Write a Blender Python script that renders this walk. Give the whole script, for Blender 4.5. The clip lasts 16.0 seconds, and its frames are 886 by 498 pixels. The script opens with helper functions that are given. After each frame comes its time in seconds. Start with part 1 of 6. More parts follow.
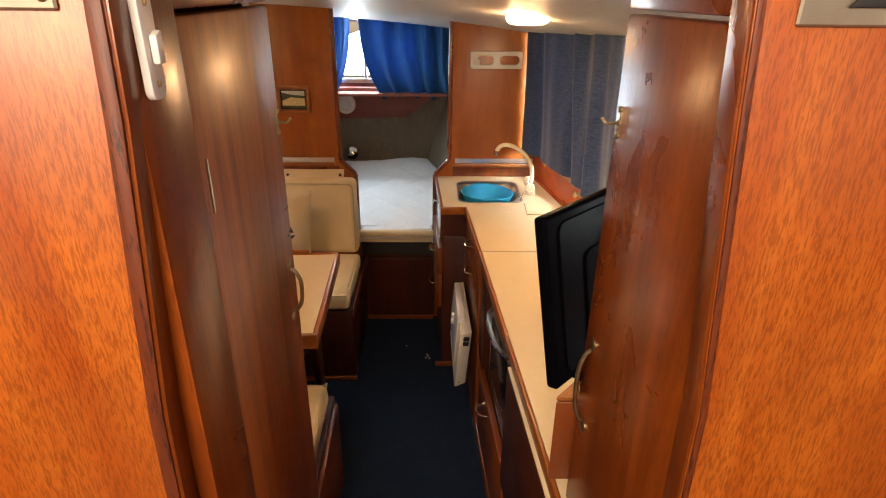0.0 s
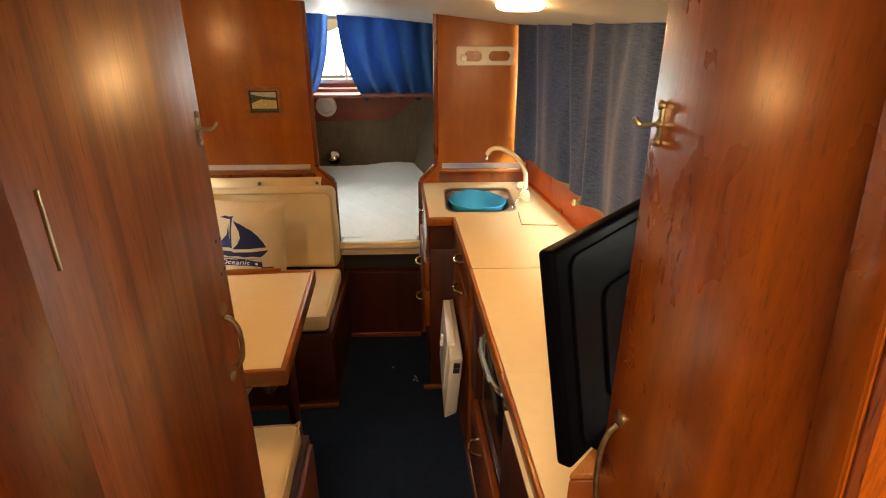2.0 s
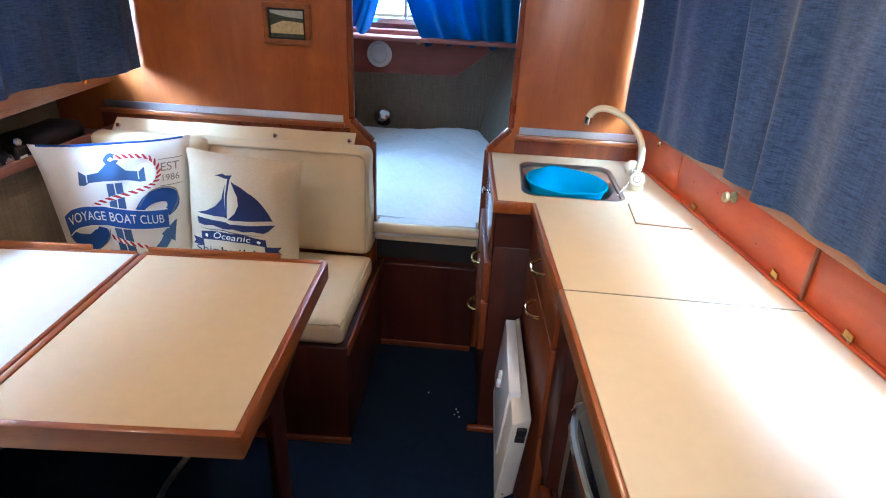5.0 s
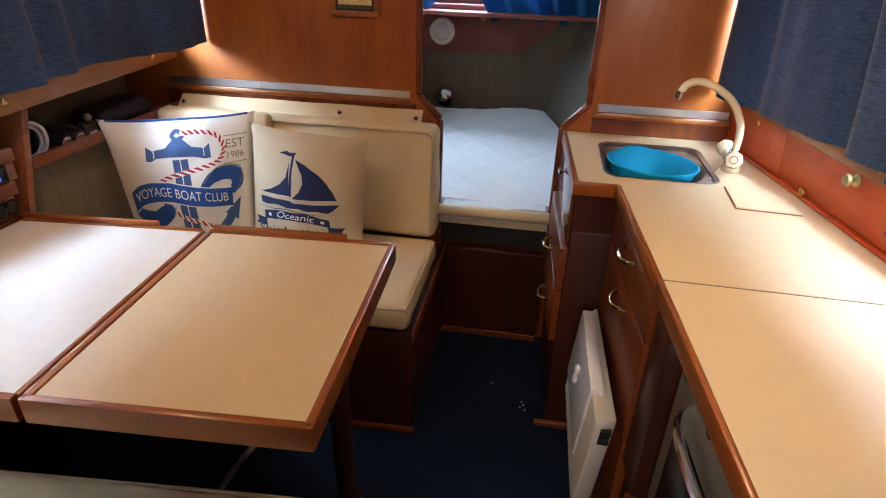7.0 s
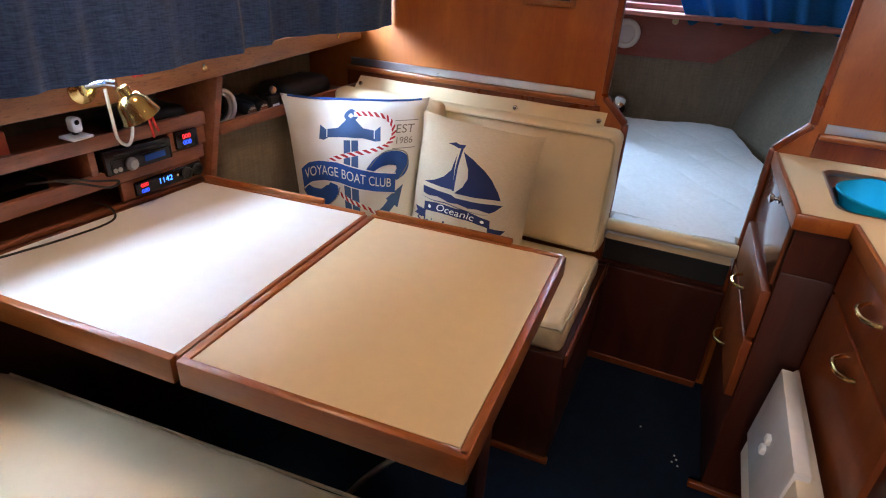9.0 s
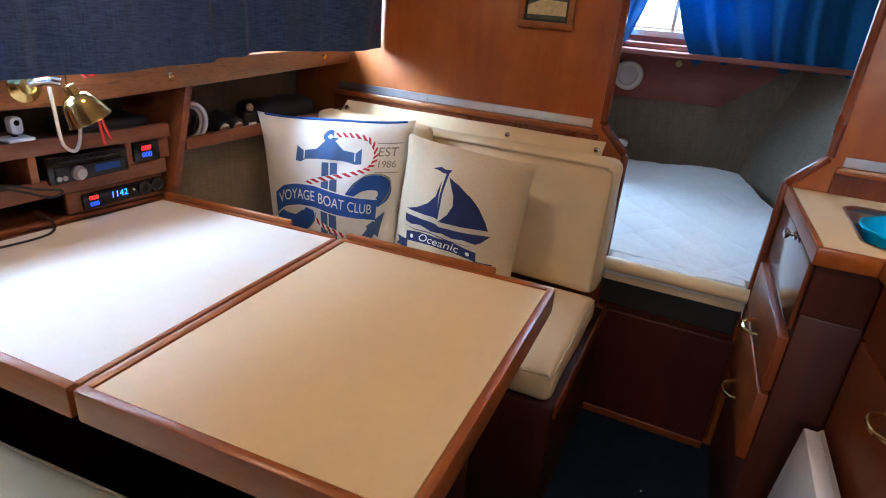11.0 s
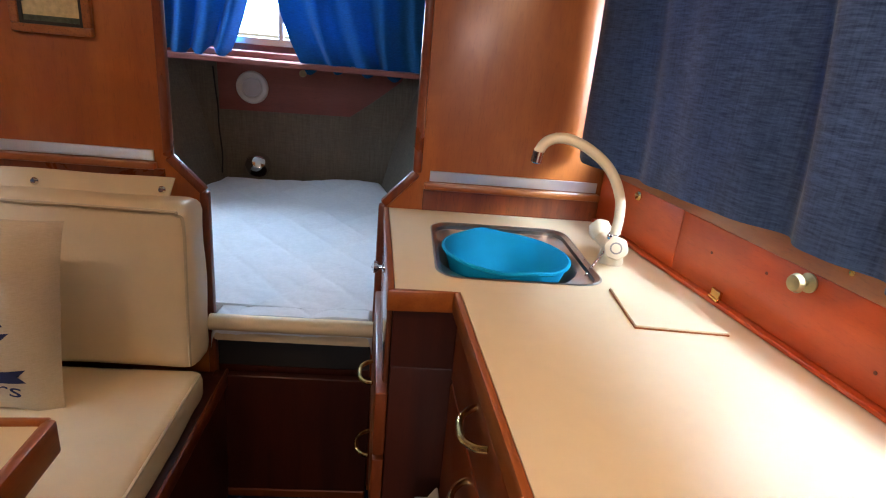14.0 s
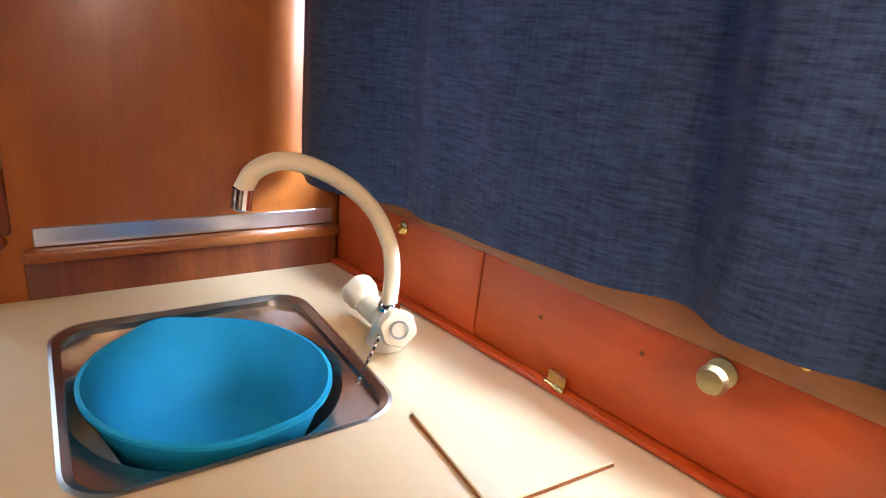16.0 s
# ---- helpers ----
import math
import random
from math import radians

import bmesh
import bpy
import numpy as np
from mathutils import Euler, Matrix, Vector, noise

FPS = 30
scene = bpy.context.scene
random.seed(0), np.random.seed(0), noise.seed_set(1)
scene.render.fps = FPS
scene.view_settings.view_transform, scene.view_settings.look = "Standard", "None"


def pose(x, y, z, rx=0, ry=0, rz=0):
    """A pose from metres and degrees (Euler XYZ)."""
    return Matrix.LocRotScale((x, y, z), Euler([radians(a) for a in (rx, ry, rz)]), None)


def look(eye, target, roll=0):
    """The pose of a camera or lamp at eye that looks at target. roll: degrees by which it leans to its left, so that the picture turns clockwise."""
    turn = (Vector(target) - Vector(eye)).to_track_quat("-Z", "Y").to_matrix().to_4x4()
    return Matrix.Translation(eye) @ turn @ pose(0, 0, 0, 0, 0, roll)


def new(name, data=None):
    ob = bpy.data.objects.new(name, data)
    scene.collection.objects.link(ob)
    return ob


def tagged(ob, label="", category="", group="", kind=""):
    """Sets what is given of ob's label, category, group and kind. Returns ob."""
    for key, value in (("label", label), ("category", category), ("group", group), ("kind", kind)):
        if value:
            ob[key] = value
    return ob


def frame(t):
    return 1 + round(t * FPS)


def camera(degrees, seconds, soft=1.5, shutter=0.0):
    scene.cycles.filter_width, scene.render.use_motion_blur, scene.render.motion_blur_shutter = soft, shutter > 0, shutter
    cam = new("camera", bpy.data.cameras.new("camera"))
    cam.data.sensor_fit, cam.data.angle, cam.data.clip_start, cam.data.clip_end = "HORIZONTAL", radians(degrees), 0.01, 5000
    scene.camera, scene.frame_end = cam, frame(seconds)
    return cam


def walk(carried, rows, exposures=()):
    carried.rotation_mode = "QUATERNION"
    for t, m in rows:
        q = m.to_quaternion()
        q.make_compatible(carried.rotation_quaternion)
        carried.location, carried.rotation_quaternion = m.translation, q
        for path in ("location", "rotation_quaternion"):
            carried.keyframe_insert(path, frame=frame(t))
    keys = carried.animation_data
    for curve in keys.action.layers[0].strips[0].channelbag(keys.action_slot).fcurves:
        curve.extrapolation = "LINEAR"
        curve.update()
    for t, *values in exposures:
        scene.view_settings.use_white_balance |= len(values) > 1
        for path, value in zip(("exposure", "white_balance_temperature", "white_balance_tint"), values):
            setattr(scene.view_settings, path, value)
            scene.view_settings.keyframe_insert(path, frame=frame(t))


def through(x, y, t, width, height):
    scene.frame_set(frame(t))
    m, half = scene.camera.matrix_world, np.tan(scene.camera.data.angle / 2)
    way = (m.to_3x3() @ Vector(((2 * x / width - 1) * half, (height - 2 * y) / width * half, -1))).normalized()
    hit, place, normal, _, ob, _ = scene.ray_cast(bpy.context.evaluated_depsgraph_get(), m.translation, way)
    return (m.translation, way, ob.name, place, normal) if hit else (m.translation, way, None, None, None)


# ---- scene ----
cam = camera(75.2, 16.0, soft=1.1)
PATH = [
    (0, (-0.033, 0.344, 1.841), (-0.005, 2.166, 1.017), 0.6),
    (0.5, (-0.03, 0.348, 1.852), (0.058, 2.181, 1.056), 0.4),
    (1, (-0.056, 0.391, 1.877), (0.042, 2.229, 1.094), 0.8),
    (1.5, (-0.067, 0.449, 1.85), (0.022, 2.282, 1.054), 0.5),
    (2, (-0.008, 0.592, 1.792), (0.049, 2.415, 0.972), 0.0),
    (2.5, (0.037, 0.668, 1.752), (0.069, 2.464, 0.874), 0.1),
    (3, (0.036, 0.74, 1.707), (0.046, 2.507, 0.77), 1.4),
    (3.5, (0.024, 0.846, 1.618), (-0.01, 2.593, 0.643), 2.2),
    (4, (-0.034, 1.038, 1.579), (-0.125, 2.809, 0.653), 2.9),
    (6.5, (-0.051, 1.387, 1.47), (-0.231, 3.175, 0.591), 1.9),
    (7, (-0.12, 1.38, 1.469), (-0.401, 3.123, 0.53), 1.7),
    (7.5, (-0.136, 1.362, 1.463), (-0.556, 3.051, 0.478), 1.5),
    (8, (-0.147, 1.389, 1.408), (-0.684, 3.04, 0.415), 1.6),
    (8.5, (-0.198, 1.442, 1.387), (-0.838, 3.069, 0.416), 2.5),
    (9, (-0.252, 1.482, 1.401), (-0.957, 3.1, 0.46), 3.2),
    (9.5, (-0.254, 1.607, 1.311), (-1.01, 3.218, 0.399), 3.6),
    (12, (-0.178, 1.635, 1.285), (-0.884, 3.355, 0.549), 5.7),
    (12.5, (-0.11, 1.69, 1.278), (-0.591, 3.481, 0.528), 5.1),
    (13, (-0.026, 1.746, 1.246), (-0.293, 3.588, 0.514), 4.6),
    (13.5, (0.016, 1.856, 1.262), (-0.033, 3.727, 0.558), 4.9),
    (14, (0.001, 2.011, 1.303), (0.167, 3.885, 0.623), 5.4),
    (14.5, (0.01, 2.146, 1.297), (0.426, 3.988, 0.64), 5.4),
    (15, (0.051, 2.295, 1.28), (0.693, 4.077, 0.639), 4.7),
    (15.5, (0.101, 2.454, 1.288), (0.978, 4.136, 0.653), 5.2),
    (16, (0.098, 2.523, 1.282), (1.21, 4.046, 0.615), 6.4),
]
EXPOSURES = [(0, 0.92, 8700, 21), (1.5, 0.92, 8700, 20), (2.0, 0.98, 11500, 19), (2.5, 1.05, 7700, 19), (3.0, 1.25, 5500, 13), (3.5, 1.33, 5100, 10), (4.2, 1.5, 4700, 9), (6.3, 0.8, 6500, 17), (7.5, 0.78, 6700, 18), (9, 0.94, 6300, 18), (12, 0.94, 6000, 15), (13.5, 0.82, 6250, 18), (16, 0.83, 6800, 23)]
walk(cam, [(t, look(eye, target, roll)) for t, eye, target, roll in PATH], EXPOSURES)

# ---- world and large lights ----
world = bpy.data.worlds.new("sky")
scene.world = world
world.use_nodes = True
wn = world.node_tree.nodes
sky = wn.new("ShaderNodeTexSky")
sky.sky_type, sky.sun_disc = "NISHITA", False
sky.sun_elevation, sky.sun_rotation = radians(48), radians(60)
world.node_tree.links.new(sky.outputs[0], wn["Background"].inputs[0])
wn["Background"].inputs[1].default_value = 0.12
sun = new("sun", bpy.data.lights.new("sun", "SUN"))
sun.data.energy, sun.data.angle, sun.data.color = 1.0, radians(12), (1.0, 0.95, 0.88)
sun.matrix_world = look((6, 3.4, 8), (0, 0, 0))


def window_light(name, eye, target, w, h, watts, color):
    lamp = new(name, bpy.data.lights.new(name, "AREA"))
    lamp.data.shape, lamp.data.size, lamp.data.size_y = "RECTANGLE", w, h
    lamp.data.energy, lamp.data.color = watts, color
    lamp.matrix_world = look(eye, target)
    return lamp


window_light("daylight_starboard", (0.86, 2.35, 1.42), (0.3, 2.32, 0.9), 1.9, 0.36, 46, (0.60, 0.82, 1.0))
window_light("daylight_port", (-1.92, 2.35, 1.44), (-1.2, 2.35, 0.8), 1.45, 0.36, 48, (0.58, 0.80, 1.0))
window_light("daylight_fore", (-0.53, 4.70, 1.45), (-0.45, 4.0, 1.25), 0.74, 0.40, 42, (0.52, 0.78, 1.0))
# Fill light added outside an assumed side window to brighten the mattress.
window_light("berth_fill", (-1.85, 4.15, 1.5), (-0.5, 4.1, 0.9), 0.7, 0.4, 12, (0.48, 0.76, 1.0))
window_light("daylight_aft", (-0.6, -0.75, 2.3), (-0.35, 1.0, 1.5), 1.2, 0.6, 36, (1.0, 0.93, 0.84))

# ---- materials ----


def material(name, rough=0.5, metal=0.0, spec=0.5):
    m = bpy.data.materials.new(name)
    m.use_nodes = True
    b = m.node_tree.nodes["Principled BSDF"]
    b.inputs["Roughness"].default_value = rough
    b.inputs["Metallic"].default_value = metal
    b.inputs["Specular IOR Level"].default_value = spec
    return m, m.node_tree.nodes, m.node_tree.links, b


def coords(n, l, scale, turn=(0, 0, 0)):
    tc, mp = n.new("ShaderNodeTexCoord"), n.new("ShaderNodeMapping")
    mp.inputs["Scale"].default_value = scale
    mp.inputs["Rotation"].default_value = turn
    l.new(tc.outputs["Object"], mp.inputs["Vector"])
    return mp.outputs["Vector"]


def noise_tex(n, l, vec, scale, detail=4, rough=0.55, distort=0.0):
    t = n.new("ShaderNodeTexNoise")
    t.inputs["Scale"].default_value, t.inputs["Detail"].default_value = scale, detail
    t.inputs["Roughness"].default_value, t.inputs["Distortion"].default_value = rough, distort
    l.new(vec, t.inputs["Vector"])
    return t.outputs["Fac"]


def ramp(n, l, fac, stops):
    r = n.new("ShaderNodeValToRGB")
    els = r.color_ramp.elements
    while len(els) < len(stops):
        els.new(0.5)
    for e, (p, c) in zip(els, stops):
        e.position, e.color = p, (*c, 1)
    l.new(fac, r.inputs[0])
    return r.outputs["Color"]


def mix(n, l, fac, a, b, mode="MIX"):
    x = n.new("ShaderNodeMix")
    x.data_type, x.blend_type = "RGBA", mode
    for socket, v in ((x.inputs[0], fac), (x.inputs[6], a), (x.inputs[7], b)):
        if isinstance(v, (int, float)):
            socket.default_value = v
        elif isinstance(v, tuple):
            socket.default_value = (*v, 1)
        else:
            l.new(v, socket)
    return x.outputs[2]


def bump(n, l, b, height, strength, distance=0.002):
    k = n.new("ShaderNodeBump")
    k.inputs["Strength"].default_value, k.inputs["Distance"].default_value = strength, distance
    l.new(height, k.inputs["Height"])
    l.new(k.outputs[0], b.inputs["Normal"])


def spread(n, l, b, fac, low, high):
    r = n.new("ShaderNodeMapRange")
    r.inputs["To Min"].default_value, r.inputs["To Max"].default_value = low, high
    l.new(fac, r.inputs["Value"])
    l.new(r.outputs[0], b.inputs["Roughness"])


def wood(name, dark, light, along="z", rough=0.25, flecks=0.5, coat=0.4, streak=40.0, pore=0.10, long=0.06, dent=0.18, figure=0.5, dense=0.0, fleck=260):
    """Varnished mahogany: long streaks along one axis, short dark pores, cloudy figure."""
    m, n, l, b = material(name, rough)
    k = {"x": (long, 1, 1), "y": (1, long, 1), "z": (1, 1, long)}[along]
    fine = {"x": (pore, 1, 1), "y": (1, pore, 1), "z": (1, 1, pore)}[along]
    grain = noise_tex(n, l, coords(n, l, k), streak, 6, 0.6, 0.6)
    pores = noise_tex(n, l, coords(n, l, fine), fleck, 3, 0.7)
    cloud = noise_tex(n, l, coords(n, l, (1, 1, 1)), 5.0, 4, 0.6, 0.8)
    base = ramp(n, l, grain, [(0.28, dark), (0.72, light)])
    mid = tuple(0.55 * d + 0.2 * v for d, v in zip(dark, light))
    base = mix(n, l, ramp(n, l, cloud, [(0.42, (0, 0, 0)), (0.75, (figure,) * 3)]), base, mid)
    specks = ramp(n, l, pores, [(0.34 + dense, (flecks,) * 3), (0.46 + dense, (0, 0, 0))])
    base = mix(n, l, specks, base, tuple(0.35 * d for d in dark))
    l.new(base, b.inputs["Base Color"])
    spread(n, l, b, cloud, rough * 0.7, rough * 1.5)
    b.inputs["Coat Weight"].default_value, b.inputs["Coat Roughness"].default_value = coat, 0.2
    bump(n, l, b, noise_tex(n, l, coords(n, l, fine), 90, 4), dent, 0.001)
    l.new(b.inputs["Normal"].links[0].from_socket, b.inputs["Coat Normal"])
    return m


def plain(name, color, rough=0.5, metal=0.0, spec=0.5, vary=0.12, scale=14.0, relief=0.1, grain=220.0):
    """A near-plain surface with faint blotches and a fine grain."""
    m, n, l, b = material(name, rough, metal, spec)
    v = noise_tex(n, l, coords(n, l, (1, 1, 1)), scale, 5)
    l.new(ramp(n, l, v, [(0.3, tuple(c * (1 - vary) for c in color)), (0.7, tuple(min(1, c * (1 + vary)) for c in color))]), b.inputs["Base Color"])
    spread(n, l, b, v, rough * 0.8, min(1, rough * 1.2))
    if relief:
        bump(n, l, b, noise_tex(n, l, coords(n, l, (1, 1, 1)), grain, 3), relief, 0.001)
    return m


def cloth(name, dark, light, rough=0.9, through=0.0, across=90.0, slub=0.5):
    """Woven cloth with slubs along the weft; through: how much light it lets pass."""
    m, n, l, b = material(name, rough, 0, 0.15)
    weft = noise_tex(n, l, coords(n, l, (0.12, 0.12, 1)), across * 4, 3, 0.7)
    warp = noise_tex(n, l, coords(n, l, (1, 1, 0.08)), across * 3, 3, 0.7)
    tone = noise_tex(n, l, coords(n, l, (1, 1, 0.35)), 9, 4)
    c = ramp(n, l, weft, [(0.3, dark), (0.72, light)])
    c = mix(n, l, slub * 0.6, c, ramp(n, l, warp, [(0.3, dark), (0.7, light)]))
    c = mix(n, l, ramp(n, l, tone, [(0.35, (0, 0, 0)), (0.75, (0.45, 0.45, 0.45))]), c, dark)
    l.new(c, b.inputs["Base Color"])
    b.inputs["Sheen Weight"].default_value = 0.2
    bump(n, l, b, weft, 0.3, 0.001)
    if through:
        t, s = n.new("ShaderNodeBsdfTranslucent"), n.new("ShaderNodeMixShader")
        s.inputs[0].default_value = through
        l.new(c, t.inputs[0])
        l.new(b.outputs[0], s.inputs[1])
        l.new(t.outputs[0], s.inputs[2])
        l.new(s.outputs[0], n["Material Output"].inputs[0])
    return m


def glow(name, color, strength):
    m, n, l, b = material(name)
    b.inputs["Base Color"].default_value = (*color, 1)
    b.inputs["Emission Color"].default_value = (*color, 1)
    b.inputs["Emission Strength"].default_value = strength
    return m


def glass_material():
    m, n, l, b = material("window_glass", 0.02)
    b.inputs["Transmission Weight"].default_value = 1
    b.inputs["Base Color"].default_value = (0.95, 0.98, 0.98, 1)
    b.inputs["IOR"].default_value = 1.1
    return m


VENEER = wood("bulkhead_veneer", (0.29, 0.066, 0.008), (0.43, 0.128, 0.018), "z", 0.34, 0.18, 0.25, 14, 0.14, 0.16, 0.18, 0.7)
ENTRY = wood("entry_mahogany", (0.33, 0.060, 0.0075), (0.51, 0.138, 0.020), "z", 0.36, 0.5, 0.12, 15, 0.12, 0.12, 0.35, 0.75, 0.075, 420)
LEAF = wood("door_mahogany", (0.10, 0.016, 0.003), (0.27, 0.060, 0.0095), "z", 0.27, 0.4, 0.35, 22, 0.16, 0.07, 0.28, 0.6)
STRIPELEAF = wood("striped_door_mahogany", (0.10, 0.015, 0.0026), (0.40, 0.098, 0.016), "z", 0.36, 0.4, 0.12, 30, 0.08, 0.02, 0.3, 0.3)
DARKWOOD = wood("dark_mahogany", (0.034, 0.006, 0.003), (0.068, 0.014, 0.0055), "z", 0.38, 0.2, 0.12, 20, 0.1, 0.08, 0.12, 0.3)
DRAWERWOOD = wood("drawer_mahogany", (0.15, 0.030, 0.006), (0.22, 0.052, 0.010), "z", 0.36, 0.15, 0.15, 16, 0.1, 0.1, 0.12, 0.25)
TRIM_X = wood("trim_wood_across", (0.24, 0.058, 0.009), (0.35, 0.105, 0.018), "x", 0.32, 0.2, 0.25, 30, 0.1, 0.04, 0.1, 0.2)
TRIM_Y = wood("trim_wood_along", (0.24, 0.058, 0.009), (0.35, 0.105, 0.018), "y", 0.32, 0.2, 0.25, 30, 0.1, 0.04, 0.1, 0.2)
FACIA = wood("facia_wood", (0.24, 0.068, 0.014), (0.42, 0.145, 0.034), "y", 0.36, 0.6, 0.25, 24)
SHELFWOOD = wood("shelf_wood", (0.17, 0.05, 0.02), (0.32, 0.11, 0.045), "y", 0.35, 0.4, 0.2)
REDPANEL = wood("red_stained_panel", (0.44, 0.056, 0.006), (0.60, 0.102, 0.011), "y", 0.42, 0.15, 0.1, 12)
ROSE = wood("faded_red_panel", (0.20, 0.05, 0.035), (0.30, 0.085, 0.06), "x", 0.5, 0.2, 0.1, 16)
LAMINATE = plain("cream_laminate", (0.75, 0.61, 0.39), 0.38, vary=0.02, scale=30, relief=0.04)
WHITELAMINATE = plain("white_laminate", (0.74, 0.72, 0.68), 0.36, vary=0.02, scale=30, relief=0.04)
CREAM = plain("cream_vinyl", (0.72, 0.59, 0.38), 0.45, vary=0.05, scale=8, relief=0.25, grain=420)
PIPING = plain("vinyl_piping", (0.55, 0.46, 0.30), 0.4, vary=0.04)
HEADLINER = plain("grey_headliner", (0.62, 0.60, 0.57), 0.45, vary=0.05, scale=6)
CARPET = cloth("navy_carpet", (0.0035, 0.008, 0.020), (0.010, 0.022, 0.048), 1.0, 0, 60, 0.9)
CARPET.node_tree.nodes["Principled BSDF"].inputs["Sheen Weight"].default_value = 0.0
LINING = cloth("grey_hull_carpet", (0.15, 0.125, 0.092), (0.28, 0.24, 0.18), 1.0, 0, 40, 0.9)
DENIM = cloth("dark_blue_curtain_cloth", (0.008, 0.021, 0.062), (0.072, 0.126, 0.26), 0.9, 0.15, 70)
BRIGHTBLUE = cloth("bright_blue_curtain_cloth", (0.003, 0.058, 0.16), (0.008, 0.125, 0.32), 0.85, 0.25, 120, 0.3)
SHEET = cloth("white_bed_sheet", (0.70, 0.72, 0.74), (0.82, 0.84, 0.86), 0.9, 0, 120, 0.2)
CANVAS = cloth("cream_pillow_canvas", (0.54, 0.44, 0.30), (0.68, 0.57, 0.41), 0.95, 0, 160, 0.5)
WHITECANVAS = cloth("white_pillow_canvas", (0.76, 0.75, 0.71), (0.86, 0.85, 0.82), 0.95, 0, 160, 0.5)
NAVYPRINT = plain("navy_print", (0.012, 0.022, 0.095), 0.9, vary=0.1, relief=0.1)
BLUEPRINT = plain("blue_print", (0.016, 0.085, 0.36), 0.9, vary=0.1, relief=0.1)
STEELPRINT = plain("slate_blue_print", (0.05, 0.11, 0.26), 0.9, vary=0.15, relief=0.1)
REDPRINT = plain("red_print", (0.45, 0.03, 0.04), 0.9, vary=0.1, relief=0.1)
GREYPRINT = plain("grey_print", (0.24, 0.22, 0.20), 0.9, vary=0.1, relief=0.1)
WHITEPRINT = plain("white_print", (0.85, 0.84, 0.82), 0.9, vary=0.03, relief=0.1)
STEEL = plain("brushed_stainless", (0.44, 0.41, 0.37), 0.3, 1.0, vary=0.03, scale=60, relief=0.03)
CHROME = plain("chrome", (0.78, 0.78, 0.78), 0.1, 1.0, vary=0.02, relief=0)
BRASS = plain("aged_brass", (0.72, 0.50, 0.19), 0.19, 1.0, vary=0.07, scale=60)
KNOBBRASS = plain("pale_brass", (0.46, 0.37, 0.19), 0.4, 1.0, vary=0.1, scale=60)
DULLBRASS = plain("dull_brass", (0.42, 0.34, 0.20), 0.4, 1.0, vary=0.2, scale=60)
ALUMINIUM = plain("aluminium_strip", (0.72, 0.72, 0.74), 0.3, 1.0, vary=0.06)
PEWTER = plain("grey_metal_plate", (0.40, 0.36, 0.28), 0.4, 0.8, vary=0.15)
BLACKGLOSS = plain("black_gloss_plastic", (0.006, 0.006, 0.008), 0.22, vary=0.2)
BLACKMATT = plain("black_matt_plastic", (0.012, 0.012, 0.014), 0.5, vary=0.2)
BEIGEPLASTIC = plain("beige_tap_plastic", (0.70, 0.60, 0.42), 0.3, vary=0.04)
WHITEPLASTIC = plain("white_plastic", (0.80, 0.79, 0.76), 0.35, vary=0.03)
CASECREAM = plain("aged_white_plastic", (0.66, 0.61, 0.52), 0.4, vary=0.06)
CLEARLID = plain("milky_plastic", (0.66, 0.66, 0.68), 0.2, vary=0.05)
WHITEPAINT = plain("white_paint", (0.80, 0.78, 0.73), 0.45, vary=0.04)
BASIN = plain("turquoise_plastic", (0.0, 0.36, 0.64), 0.5, spec=0.06, vary=0.05, relief=0.03)
TVBLACK = plain("black_television_plastic", (0.002, 0.002, 0.003), 0.35, vary=0.2, relief=0)
TVBLACK.node_tree.nodes["Principled BSDF"].inputs["IOR"].default_value = 1.05
GLOSSWOOD = wood("gloss_mahogany", (0.10, 0.028, 0.012), (0.20, 0.065, 0.026), "z", 0.1, 0.2, 0.8)
ENAMEL = plain("grey_enamel", (0.22, 0.20, 0.155), 0.4, 0.2, vary=0.08)
EDGEBAND = wood("raw_edge_band", (0.07, 0.012, 0.003), (0.20, 0.04, 0.008), "z", 0.45, 0.9, 0.0, 60)
RUBBER = plain("dark_rubber", (0.02, 0.02, 0.02), 0.7)
ORANGEBOX = plain("orange_card", (0.55, 0.09, 0.03), 0.6)
REDCORD = plain("red_cord", (0.65, 0.03, 0.02), 0.7)
GLASS = glass_material()
LAMPGLOW = glow("lamp_diffuser", (1.0, 0.66, 0.36), 90)
BLUELED = glow("blue_digits", (0.02, 0.08, 1.0), 1.6)
CYANLED = glow("cyan_digits", (0.04, 0.22, 1.0), 2.0)
REDLED = glow("red_digits", (1.0, 0.03, 0.03), 1.4)
FIELD = plain("painted_field", (0.55, 0.46, 0.25), 0.6, vary=0.2, scale=80)
FOREST = plain("painted_trees", (0.05, 0.07, 0.05), 0.6, vary=0.4, scale=120)
PALESKY = plain("painted_sky", (0.45, 0.50, 0.50), 0.6, vary=0.15, scale=60)

# ---- builders ----


def smooth(bm, angle=35):
    lim = radians(angle)
    for f in bm.faces:
        f.smooth = True
    for e in bm.edges:
        e.smooth = len(e.link_faces) == 2 and e.calc_face_angle(0) < lim
    return bm


def finish(name, bm, mat):
    bmesh.ops.recalc_face_normals(bm, faces=bm.faces)
    smooth(bm)
    me = bpy.data.meshes.new(name)
    bm.to_mesh(me)
    bm.free()
    me.materials.append(mat)
    return me


def part(name, bm, mat, parent, label=""):
    ob = new(name, finish(name, bm, mat))
    ob.parent = parent
    if parent.parent is None:
        ob.matrix_parent_inverse = parent.matrix_basis.inverted()
    return tagged(ob, label)


def solid(name, bm, mat, label, category, kind="", group=""):
    return tagged(new(name, finish(name, bm, mat)), label, category, group, kind)


